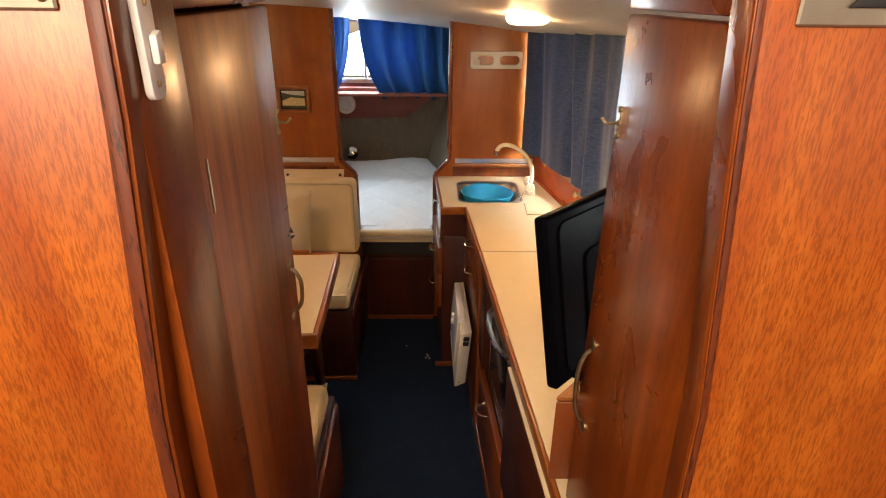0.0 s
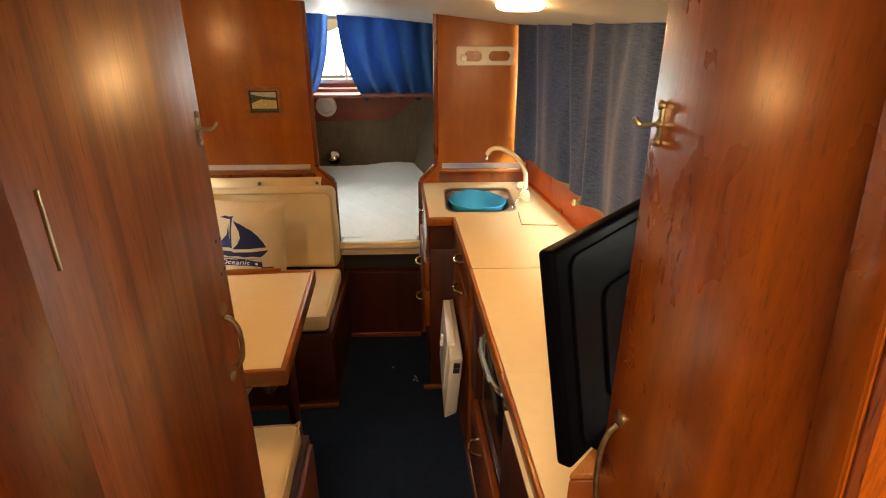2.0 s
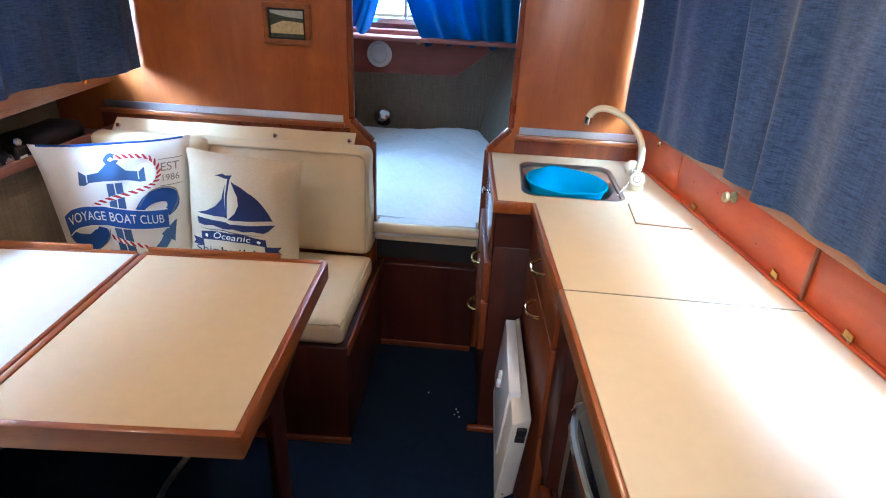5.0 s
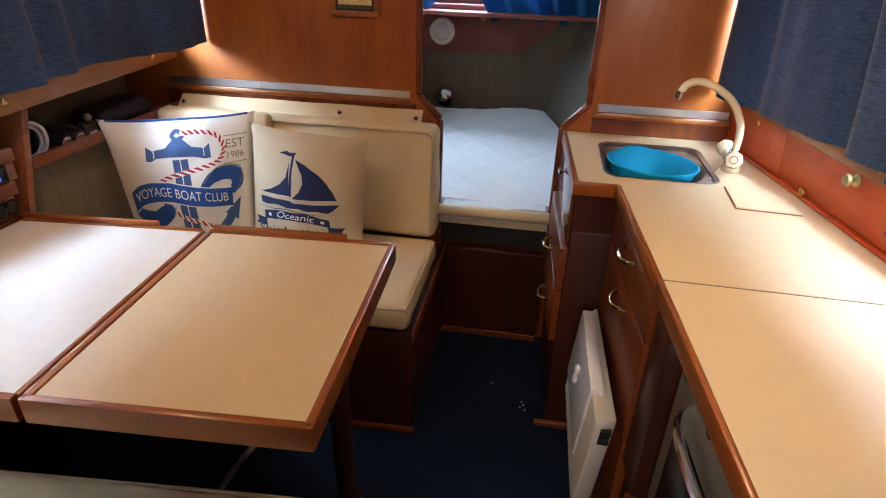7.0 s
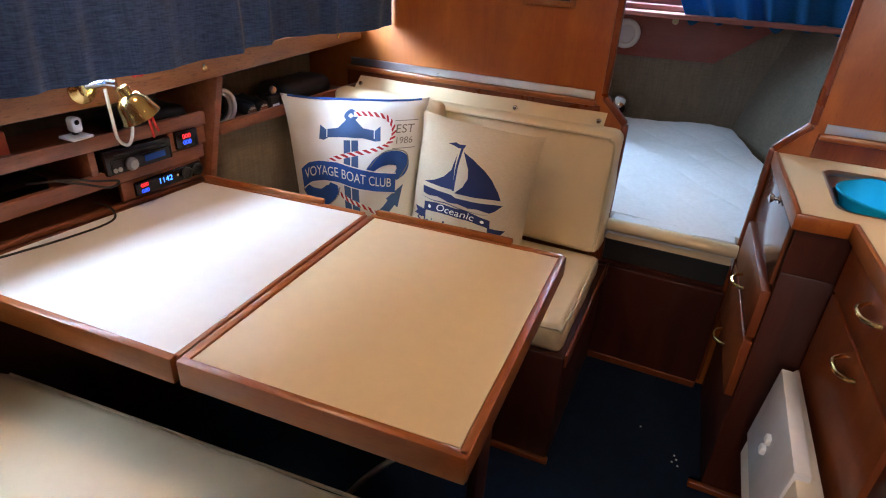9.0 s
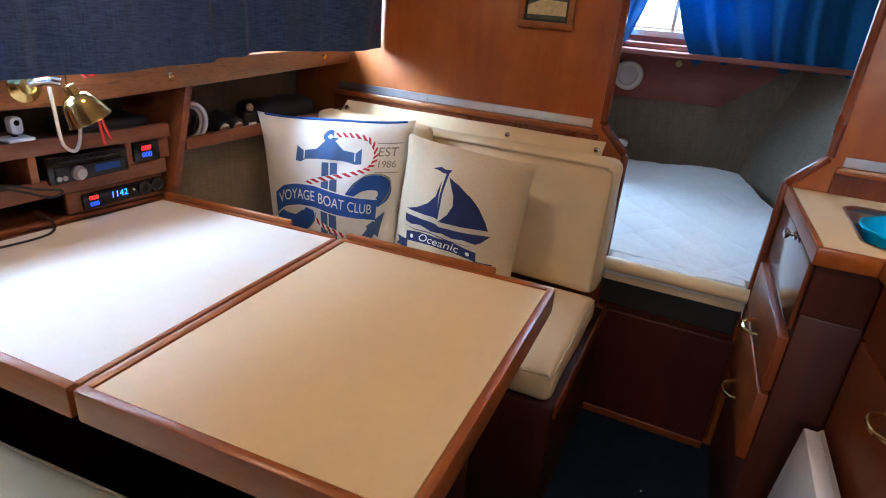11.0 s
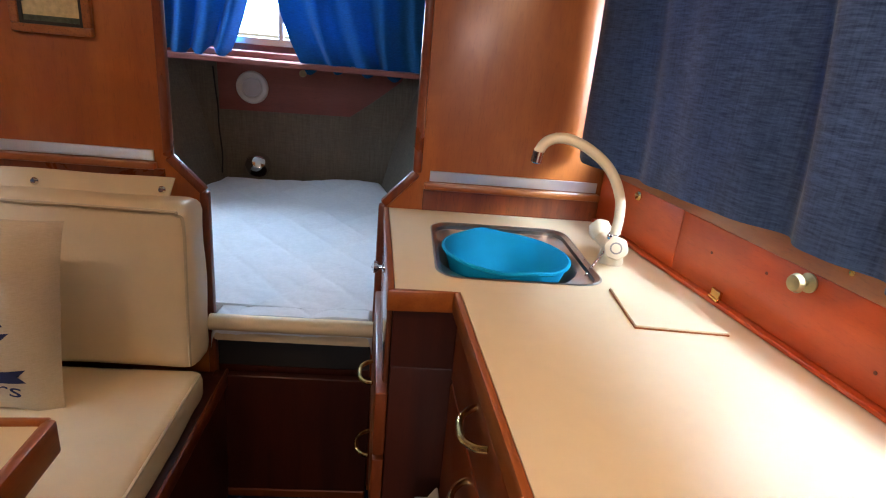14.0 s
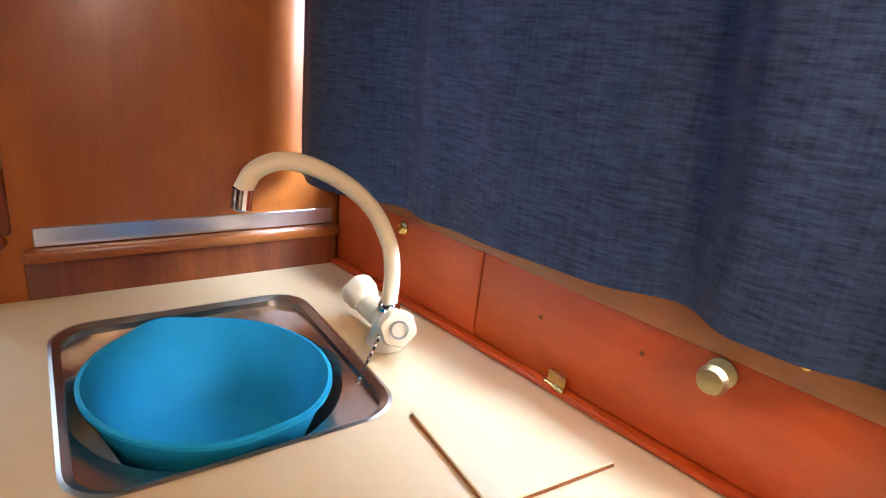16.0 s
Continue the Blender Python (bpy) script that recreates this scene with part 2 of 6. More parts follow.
def thing(name, base, label, category, group="", kind=""):
    e = new(name)
    e.empty_display_size = 0.05
    e.matrix_basis = Matrix.Translation(base)
    return tagged(e, label, category, group, kind)


def bevel(bm, r, seg=2, angle=30):
    if r > 0:
        es = [e for e in bm.edges if len(e.link_faces) == 2 and e.calc_face_angle(0) > radians(angle)]
        bmesh.ops.bevel(bm, geom=es, offset=r, segments=seg, profile=0.5, affect="EDGES", clamp_overlap=True)
    return bm


def prism(poly, lo, hi, axis="z", r=0.0, seg=2):
    """A polygon drawn out from lo to hi. axis z: poly in x, y; y: in x, z; x: in y, z."""
    put = {"z": lambda a, b, c: (a, b, c), "y": lambda a, b, c: (a, c, b), "x": lambda a, b, c: (c, a, b)}[axis]
    bm = bmesh.new()
    low = [bm.verts.new(put(a, b, lo)) for a, b in poly]
    high = [bm.verts.new(put(a, b, hi)) for a, b in poly]
    bm.faces.new(low)
    bm.faces.new(high[::-1])
    for i in range(len(poly)):
        j = (i + 1) % len(poly)
        bm.faces.new((low[i], high[i], high[j], low[j]))
    bmesh.ops.recalc_face_normals(bm, faces=bm.faces)
    return bevel(bm, r, seg)


def box(x0, x1, y0, y1, z0, z1, r=0.002, seg=1):
    return prism([(x0, y0), (x1, y0), (x1, y1), (x0, y1)], z0, z1, "z", r, seg)


def slab(a, b, thick, z0, z1, r=0.003, seg=1):
    """An upright board from a to b in the plan, thick to the right of the way a to b."""
    d = (Vector(b) - Vector(a)).normalized()
    n = Vector((d.y, -d.x)) * thick
    return prism([a, b, (b[0] + n.x, b[1] + n.y), (a[0] + n.x, a[1] + n.y)], z0, z1, "z", r, seg)


def bar(p, q, w, h, r=0.003, up=(0, 0, 1)):
    """A straight bar from p to q, w across and h high about its middle line."""
    p, q, up = Vector(p), Vector(q), Vector(up)
    d = (q - p).normalized()
    s = d.cross(up).normalized() * (w / 2)
    u = s.cross(d).normalized() * (h / 2)
    bm = bmesh.new()
    vs = [bm.verts.new(c + i * s + j * u) for c in (p, q) for i, j in ((-1, -1), (1, -1), (1, 1), (-1, 1))]
    bm.faces.new(vs[:4])
    bm.faces.new(vs[4:])
    for i in range(4):
        j = (i + 1) % 4
        bm.faces.new((vs[i], vs[j], vs[4 + j], vs[4 + i]))
    bmesh.ops.recalc_face_normals(bm, faces=bm.faces)
    return bevel(bm, r, 2)


def join(*bms):
    out = bms[0]
    for b in bms[1:]:
        me = bpy.data.meshes.new("join")
        b.to_mesh(me)
        b.free()
        out.from_mesh(me)
        bpy.data.meshes.remove(me)
    return out


def curve_points(pts, steps=6):
    """A smooth line through the points."""
    ps = [Vector(p) for p in pts]
    ps = [2 * ps[0] - ps[1]] + ps + [2 * ps[-1] - ps[-2]]
    out = []
    for i in range(1, len(ps) - 2):
        a, b, c, d = ps[i - 1:i + 3]
        for k in range(steps):
            t = k / steps
            out.append(0.5 * (2 * b + (c - a) * t + (2 * a - 5 * b + 4 * c - d) * t * t + (3 * b - a - 3 * c + d) * t ** 3))
    return out + [ps[-2]]


def tube(pts, r, sides=10, steps=6, taper=1.0):
    line = curve_points(pts, steps) if steps > 1 else [Vector(p) for p in pts]
    bm = bmesh.new()
    rings, side = [], None
    for i, p in enumerate(line):
        d = (line[min(i + 1, len(line) - 1)] - line[max(i - 1, 0)]).normalized()
        if side is None:
            side = d.orthogonal().normalized()
        side = (side - d * side.dot(d)).normalized()
        other = d.cross(side)
        k = r * (1 + (taper - 1) * i / max(1, len(line) - 1))
        rings.append([bm.verts.new(p + k * (math.cos(a) * side + math.sin(a) * other)) for a in (2 * math.pi * j / sides for j in range(sides))])
    for a, b in zip(rings, rings[1:]):
        for j in range(sides):
            k = (j + 1) % sides
            bm.faces.new((a[j], a[k], b[k], b[j]))
    bm.faces.new(rings[0])
    bm.faces.new(rings[-1])
    return bm


def lathe(profile, origin, axis=(0, 0, 1), sides=28):
    """Profile of (radius, height) turned about an axis through origin."""
    axis = Vector(axis).normalized()
    u = axis.orthogonal().normalized()
    v = axis.cross(u)
    bm = bmesh.new()
    rings = []
    for r, h in profile:
        c = Vector(origin) + axis * h
        if r < 1e-6:
            rings.append([bm.verts.new(c)])
        else:
            rings.append([bm.verts.new(c + r * (math.cos(t) * u + math.sin(t) * v)) for t in (2 * math.pi * j / sides for j in range(sides))])
    for a, b in zip(rings, rings[1:]):
        for j in range(sides):
            k = (j + 1) % sides
            if len(a) == 1 and len(b) == 1:
                continue
            if len(a) == 1:
                bm.faces.new((a[0], b[j], b[k]))
            elif len(b) == 1:
                bm.faces.new((a[j], a[k], b[0]))
            else:
                bm.faces.new((a[j], a[k], b[k], b[j]))
    return bm


def disc(origin, axis, r, depth, edge=0.002, sides=24):
    return lathe([(0, 0), (r, 0), (r, depth - edge), (r - edge, depth), (0, depth)], origin, axis, sides)


def sheet(f, nu, nv, thick=0.0):
    """A surface f(u, v) over the unit square, with thickness where wanted."""
    bm = bmesh.new()
    vs = [[bm.verts.new(f(i / nu, j / nv)) for j in range(nv + 1)] for i in range(nu + 1)]
    for i in range(nu):
        for j in range(nv):
            bm.faces.new((vs[i][j], vs[i + 1][j], vs[i + 1][j + 1], vs[i][j + 1]))
    if thick:
        bmesh.ops.recalc_face_normals(bm, faces=bm.faces)
        bmesh.ops.solidify(bm, geom=bm.faces[:], thickness=thick)
    return bm


def cushion(poly, z0, z1, r=0.022, puff=0.006, seed=0):
    """An upholstered block: rounded edges, a soft crown, shallow puckers."""
    bm = prism(poly, z0, z1, "z", r, 3)
    bmesh.ops.triangulate(bm, faces=[f for f in bm.faces if len(f.verts) > 4])
    for _ in range(3):
        long = [e for e in bm.edges if e.calc_length() > 0.07]
        if long:
            bmesh.ops.subdivide_edges(bm, edges=long, cuts=1, use_grid_fill=True)
    bm.normal_update()
    for v in bm.verts:
        k = noise.noise(Vector((v.co.x * 7 + seed, v.co.y * 7, v.co.z * 7))) * puff
        v.co += v.normal * (k + puff * 0.4)
    return bm


def rounded(x0, x1, y0, y1, r, seg=6):
    out = []
    for cx, cy, a in ((x1 - r, y1 - r, 0), (x0 + r, y1 - r, 90), (x0 + r, y0 + r, 180), (x1 - r, y0 + r, 270)):
        for k in range(seg + 1):
            t = radians(a + 90 * k / seg)
            out.append((cx + r * math.cos(t), cy + r * math.sin(t)))
    return out


def handle(a, b, out, r=0.005, reach=0.03):
    """A bow pull from a to b, standing off towards out."""
    a, b, o = Vector(a), Vector(b), Vector(out).normalized() * reach
    return tube([a, a.lerp(b, 0.08) + o * 0.55, a.lerp(b, 0.3) + o, a.lerp(b, 0.7) + o, a.lerp(b, 0.92) + o * 0.55, b], r, 8, 5)


def text_mesh(words, size):
    """Flat outlines of words in the built-in font, centred on the origin."""
    cu = bpy.data.curves.new("words", "FONT")
    cu.body, cu.size, cu.align_x, cu.align_y = words, size, "CENTER", "CENTER"
    ob = new("words", cu)
    dg = bpy.context.evaluated_depsgraph_get()
    ev = ob.evaluated_get(dg)
    me = ev.to_mesh()
    bm = bmesh.new()
    bm.from_mesh(me)
    ev.to_mesh_clear()
    bpy.data.objects.remove(ob)
    bpy.data.curves.remove(cu)
    return bm


# ---- plan ----
BULK = 3.41


def port(y):
    return -1.48 - 0.11 * (3.26 - y)


def bench_edge(y):
    return 0.113 + (2.9 - y) * 0.0625


def hull(y):
    return 0.50 + (3.4 - y) * 0.16


def roof(x, y):
    d = x + 0.25
    return 1.745 - 0.09 * d - 0.04 * d * d + 0.085 * (BULK - y)

# ---- structure ----
solid("floor", box(-1.9, 1.0, 1.0, 3.42, -0.03, 0.0, 0), CARPET, "dark navy blue carpet on the cabin floor", "floor", "structure")
solid("ceiling", sheet(lambda u, v: (-2.1 + 3.3 * u, 0.93 + 4.4 * v, roof(-2.1 + 3.3 * u, 0.93 + 4.4 * v)), 24, 24, 0.02), HEADLINER, "pale grey vinyl headliner of the cabin", "ceiling", "structure")

left_bulk = [(-1.72, 0), (-0.47, 0), (-0.47, 0.905), (-0.552, 0.985), (-0.548, 1.9), (-1.72, 1.9)]
right_bulk = [(-0.04, 0), (0.62, 0), (0.62, 1.9), (0.048, 1.9), (0.043, 0.99), (-0.035, 0.905)]
wall_l = solid("wall_fore_port", prism(left_bulk, BULK, BULK + 0.014, "y", 0.002), VENEER, "varnished mahogany veneer bulkhead before the berth", "bulkhead", "structure")
wall_r = solid("wall_fore_starboard", prism(right_bulk, BULK, BULK + 0.014, "y", 0.002), VENEER, "varnished mahogany veneer bulkhead behind the sink", "bulkhead", "structure")
# edging round the opening to the berth
for name, pts in (("trim_port", [(-0.552, 1.78), (-0.552, 0.985), (-0.472, 0.905), (-0.472, 0.02)]), ("trim_starboard", [(0.045, 1.74), (0.043, 0.99), (-0.036, 0.905), (-0.04, 0.02)])):
    bms = []
    for (xa, za), (xb, zb) in zip(pts, pts[1:]):
        bms.append(bar((xa, BULK + 0.006, za), (xb, BULK + 0.006, zb), 0.022, 0.024, 0.006, (0, 1, 0)))
    solid(name, join(*bms), LEAF, "rounded dark mahogany edging round the berth opening", "trim", "structure")
# lower boards that stand proud of the bulkhead, with ledge and metal strip
for name, x0, x1, xm0, xm1 in (("trim_ledge_port", -1.53, -0.575, -1.515, -0.583), ("trim_ledge_starboard", 0.062, 0.505, 0.075, 0.498)):
    g = thing(name, ((x0 + x1) / 2, BULK, 0.95), "mahogany ledge with bright aluminium strip on the bulkhead", "trim", kind="structure")
    part("ledge", box(x0, x1, BULK - 0.026, BULK - 0.002, 0.955, 0.972, 0.005, 2), TRIM_X, g)
    part("backing_board", box(x0, x1 if x1 > 0 else -0.56, BULK - 0.012, BULK - 0.001, 0.90 if x0 > 0 else 0.5, 0.955, 0.001), LEAF, g)
    part("metal_strip", box(xm0, xm1, BULK - 0.006, BULK - 0.001, 0.973, 0.999, 0.001), ALUMINIUM, g, "bright aluminium strip")
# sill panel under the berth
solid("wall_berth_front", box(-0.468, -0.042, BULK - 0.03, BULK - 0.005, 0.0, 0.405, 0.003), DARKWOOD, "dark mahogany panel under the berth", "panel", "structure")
solid("baseboard_berth", box(-0.466, -0.044, BULK - 0.038, BULK - 0.031, 0.0, 0.028, 0.003), DRAWERWOOD, "mahogany skirting under the berth", "baseboard", "structure")

# sides of the hull, with window openings
def side_wall(name, off, y0, y1, w0, w1, zlow, zhigh, sign, mat, label):
    bm = join(
        prism([(y0, 0), (y1, 0), (y1, zlow), (y0, zlow)], 0, 0.03, "x"),
        prism([(y0, zhigh), (y1, zhigh), (y1, 2.1), (y0, 2.1)], 0, 0.03, "x"),
        prism([(y0, zlow), (w0, zlow), (w0, zhigh), (y0, zhigh)], 0, 0.03, "x"),
        prism([(w1, zlow), (y1, zlow), (y1, zhigh), (w1, zhigh)], 0, 0.03, "x"))
    for v in bm.verts:
        v.co.x = off(v.co.y) + sign * v.co.x
    return solid(name, bm, mat, label, "wall", "structure")


side_wall("wall_starboard", lambda y: hull(y) + 0.16, 0.9, BULK + 0.02, 1.35, 3.32, 1.14, 1.60, 1, WHITEPAINT, "white painted cabin side with a long window")
side_wall("wall_port", lambda y: port(y) - 0.26, 0.9, BULK + 0.02, 1.6, 3.32, 1.12, 1.62, -1, LINING, "grey lined cabin side with a long window")
for name, off, y0, y1, z0, z1, thick in (("window_1", lambda y: hull(y) + 0.175, 1.33, 3.34, 1.12, 1.62, 0.005), ("window_2", lambda y: port(y) - 0.275, 1.58, 3.34, 1.10, 1.64, 0.005)):
    g = thing(name, (off(2.4), 2.4, z0), "long cabin window with clear pane behind the curtain", "window", kind="structure")
    bm = prism([(y0, z0), (y1, z0), (y1, z1), (y0, z1)], 0, thick, "x")
    for v in bm.verts:
        v.co.x += off(v.co.y)
    pane = part("pane", bm, GLASS, g)
    pane.visible_shadow = False
    bms = []
    for ya, yb, za, zb in ((y0, y1, z0, z0 + 0.03), (y0, y1, z1 - 0.03, z1), (y0, y0 + 0.03, z0, z1), (y1 - 0.03, y1, z0, z1)):
        bm = prism([(ya, za), (yb, za), (yb, zb), (ya, zb)], -0.008, 0.013, "x", 0.003)
        for v in bm.verts:
            v.co.x += off(v.co.y)
        bms.append(bm)
    part("window_frame", join(*bms), ALUMINIUM, g)

# red-stained lockers along the starboard side, above the worktop
def along(f, y0, y1, z0, z1, t0, t1, r=0.003):
    """A board that follows the hull line f from y0 to y1."""
    bm = prism([(f(y0) + t0, y0), (f(y1) + t0, y1), (f(y1) + t1, y1), (f(y0) + t1, y0)], z0, z1, "z", r, 2)
    return bm


locker = thing("side_locker", (hull(2.4), 2.4, 0.9), "red-stained varnished locker front along the cabin side", "locker")
for ya, yb in ((3.063, 3.395), (2.426, 3.0615), (1.56, 2.4245)):
    part("locker_door", along(hull, ya, yb, 0.912, 1.034, 0.004, 0.018), REDPANEL, locker)
part("base_rail", along(hull, 1.56, 3.395, 0.902, 0.911, -0.007, 0.02), REDPANEL, locker)
part("divider_bead", along(hull, 2.420, 2.430, 0.905, 1.035, -0.004, 0.003, 0.002), DRAWERWOOD, locker)
part("top_rail", along(hull, 1.56, 3.395, 1.036, 1.080, -0.004, 0.05), TRIM_Y, locker, "grainy brown wooden top rail")
part("window_shelf", along(hull, 1.3, 3.395, 1.065, 1.08, 0.051, 0.16), FACIA, locker)
for y, z in ((3.222, 1.018), (2.690, 1.060), (2.1, 1.06)):
    n = Vector((-1, -0.16, 0)).normalized()
    part("stud", lathe([(0.011, 0), (0.011, 0.002), (0.008, 0.006), (0, 0.008)], (hull(y) + 0.003, y, z), n, 16), BRASS, locker, "small round brass stud")
for y in (2.752, 2.09):
    n = Vector((-1, -0.16, 0)).normalized()
    part("knob", lathe([(0.015, 0), (0.015, 0.003), (0.005, 0.006), (0.005, 0.012), (0.011, 0.017), (0.015, 0.022), (0.012, 0.029), (0.004, 0.031), (0, 0.031)], (hull(y) + 0.003, y, 1.018), n, 20), KNOBBRASS, locker, "round aged brass knob")
for y in (2.918, 2.52, 2.28):
    x = hull(y) + 0.002
    h = part("hinge", join(box(x - 0.006, x + 0.001, y - 0.014, y + 0.014, 0.914, 0.93, 0.001), tube([(x - 0.006, y - 0.015, 0.913), (x - 0.006, y + 0.015, 0.913)], 0.003, 8, 1)), BRASS, locker, "small brass butt hinge")

for y, z in ((2.96, 0.985), (2.83, 1.0), (2.62, 0.95)):
    part("knot", disc((hull(y) + 0.0032, y, z), (-1, -0.16, 0), 0.0028, 0.0006, 0.0002, 10), EDGEBAND, locker, "small dark knot")

# cooker, drawers and worktop


def front(y0, y1, z0, z1, t0, t1, r=0.003):
    return along(bench_edge, y0, y1, z0, z1, t0, t1, r)


base = thing("galley_base", (0.35, 2.2, 0), "dark mahogany galley base cabinet under the worktop", "cabinet")
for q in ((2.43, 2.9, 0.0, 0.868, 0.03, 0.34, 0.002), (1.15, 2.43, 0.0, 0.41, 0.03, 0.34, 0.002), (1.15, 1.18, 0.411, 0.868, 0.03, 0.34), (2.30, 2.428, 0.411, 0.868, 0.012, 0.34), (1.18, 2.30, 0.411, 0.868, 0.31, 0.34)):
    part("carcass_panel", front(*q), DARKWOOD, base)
part("toe_board", front(1.15, 2.9, 0.0, 0.06, 0.006, 0.029), DRAWERWOOD, base)
for z0, z1 in ((0.742, 0.862), (0.47, 0.735)):
    d = part("drawer", front(2.405, 2.885, z0, z1, 0.0, 0.026, 0.004), DRAWERWOOD, base)
    y = 2.635
    x = bench_edge(y)
    part("pull", handle((x + 0.002, y - 0.045, z1 - 0.03), (x + 0.002, y + 0.045, z1 - 0.03), (-1, 0, -0.15)), BRASS, d, "bow-shaped brass pull")
low = part("low_drawer", front(1.75, 2.32, 0.10, 0.40, 0.004, 0.028, 0.004), DRAWERWOOD, base)
x = bench_edge(2.11)
part("pull", handle((x + 0.006, 2.07, 0.36), (x + 0.006, 2.16, 0.355), (-1, 0, -0.1), 0.006, 0.035), CHROME, low, "chrome bow pull")
part("filler", front(2.405, 2.885, 0.065, 0.465, 0.004, 0.029), DRAWERWOOD, base)

fwd = thing("sink_cabinet", (0.05, 3.15, 0), "dark mahogany sink cabinet with glossy door and two drawers", "cabinet")
cab = [(-0.018, 3.376), (0.006, 2.912), (0.112, 2.912), (0.16, 2.912), (0.44, 2.93), (0.44, 3.376)]
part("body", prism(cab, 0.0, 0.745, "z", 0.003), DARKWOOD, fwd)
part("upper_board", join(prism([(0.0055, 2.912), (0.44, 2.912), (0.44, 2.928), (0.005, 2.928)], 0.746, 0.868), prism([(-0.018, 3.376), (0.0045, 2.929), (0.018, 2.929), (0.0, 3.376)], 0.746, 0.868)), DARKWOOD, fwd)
part("skirting", box(-0.03, 0.115, 2.892, 2.911, 0.0, 0.022, 0.003), DRAWERWOOD, fwd)


def side_front(y0, y1, z0, z1, t, mat, name, lab=""):
    f = lambda y: -0.018 + (3.376 - y) * 0.0517
    return part(name, prism([(f(y0) - t, y0), (f(y1) - t, y1), (f(y1) - 0.001, y1), (f(y0) - 0.001, y0)], z0, z1, "z", 0.004, 2), mat, fwd, lab)


d = side_front(2.925, 3.37, 0.70, 0.862, 0.012, GLOSSWOOD, "door", "glossy varnished door")
part("knob", lathe([(0.011, 0), (0.011, 0.003), (0.005, 0.006), (0.005, 0.012), (0.012, 0.017), (0.013, 0.023), (0, 0.029)], (-0.017, 3.12, 0.852), (-1, 0, 0), 18), CHROME, d, "small chrome knob")
for z0, z1, t in ((0.545, 0.685, 0.024), (0.35, 0.535, 0.024)):
    d = side_front(2.915, 3.37, z0, z1, t, DRAWERWOOD, "drawer")
    z = z0 + 0.04
    part("pull", handle((-0.030, 3.10, z), (-0.034, 3.19, z), (-1, 0, -0.1), 0.005, 0.028), BRASS, d, "bow-shaped brass pull")

# worktop with an opening for the sink
SX0, SX1, SY0, SY1 = 0.082, 0.396, 2.972, 3.302
top = thing("worktop", (0.35, 2.3, 0.87), "cream laminate galley worktop with mahogany edging", "worktop")


def holed(outer, inner, z, depth):
    bm = bmesh.new()
    for loop in (outer, inner):
        vs = [bm.verts.new((x, y, z)) for x, y in loop]
        for i in range(len(vs)):
            bm.edges.new((vs[i], vs[(i + 1) % len(vs)]))
    bmesh.ops.triangle_fill(bm, use_beauty=True, use_dissolve=False, edges=bm.edges[:])
    ext = bmesh.ops.extrude_face_region(bm, geom=bm.faces[:])
    bmesh.ops.translate(bm, verts=[v for v in ext["geom"] if isinstance(v, bmesh.types.BMVert)], vec=(0, 0, -depth))
    return bm


hole = rounded(SX0, SX1, SY0, SY1, 0.045)
far_top = [(-0.02, 3.40), (0.006, 2.911), (0.118, 2.911), (0.152, 2.408), (hull(2.402), 2.402), (hull(3.4), 3.40)]
part("far_panel", holed(far_top, hole, 0.9, 0.03), LAMINATE, top)
part("middle_panel", prism([(0.1525, 2.4035), (hull(2.4), 2.3975), (hull(1.795), 1.795), (0.1895, 1.803)], 0.87, 0.9, "z", 0.0008, 1), LAMINATE, top)
part("aft_panel", prism([(0.1898, 1.7985), (hull(1.79), 1.791), (hull(1.05), 1.05), (0.2355, 1.05)], 0.87, 0.9, "z", 0.0008, 1), LAMINATE, top)
for ya, yb, xa in ((2.4085, 2.397, 0.152), (1.8035, 1.790, 0.1895)):
    part("seam_strip", prism([(xa, ya), (hull(ya - 0.005), ya - 0.0055), (hull(yb), yb), (xa, yb + 0.006)], 0.872, 0.8985 if xa < 0.18 else 0.8997, "z"), RUBBER if xa < 0.18 else LAMINATE, top, "narrow joint line")
edge = [(-0.026, 3.40), (0.0, 2.905), (0.113, 2.903), (0.147, 2.405), (0.1845, 1.8), (0.231, 1.05)]
inner = [(-0.021, 3.40), (0.0055, 2.9105), (0.1175, 2.9105), (0.152, 2.405), (0.1893, 1.8), (0.235, 1.05)]
for (a, b), (c, d) in zip(zip(edge, edge[1:]), zip(inner, inner[1:])):
    out = 0.007
    part("edge_trim", prism([(a[0] - out, a[1] - (out if a[1] < 3.3 and a[0] < 0.05 else 0)), (b[0] - out, b[1] - (out if b[0] < 0.05 else 0)), d, c], 0.862, 0.9015, "z", 0.003, 2), TRIM_Y, top)
lid = [(0.389, 2.808), (0.539, 2.797), (0.531, 2.948), (0.397, 2.956)]
cover = thing("cutting_board", (0.46, 2.88, 0.9), "thin white laminate board lying on the worktop", "board")
part("board", prism(lid, 0.903, 0.9065, "z", 0.0008, 1), LAMINATE, cover)
part("underside", prism([(0.388, 2.807), (0.540, 2.796), (0.532, 2.949), (0.396, 2.957)], 0.9005, 0.9029, "z", 0), TRIM_X, cover, "brown raw board edge")

sink = thing("sink", (0.24, 3.14, 0.75), "stainless steel sink set into the worktop", "sink")
rim_o, rim_i = rounded(SX0 - 0.004, SX1 + 0.004, SY0 - 0.004, SY1 + 0.004, 0.048), rounded(SX0 + 0.008, SX1 - 0.008, SY0 + 0.008, SY1 - 0.008, 0.04)
bm = bmesh.new()
SC, SR = (0.236, 3.135), 0.148


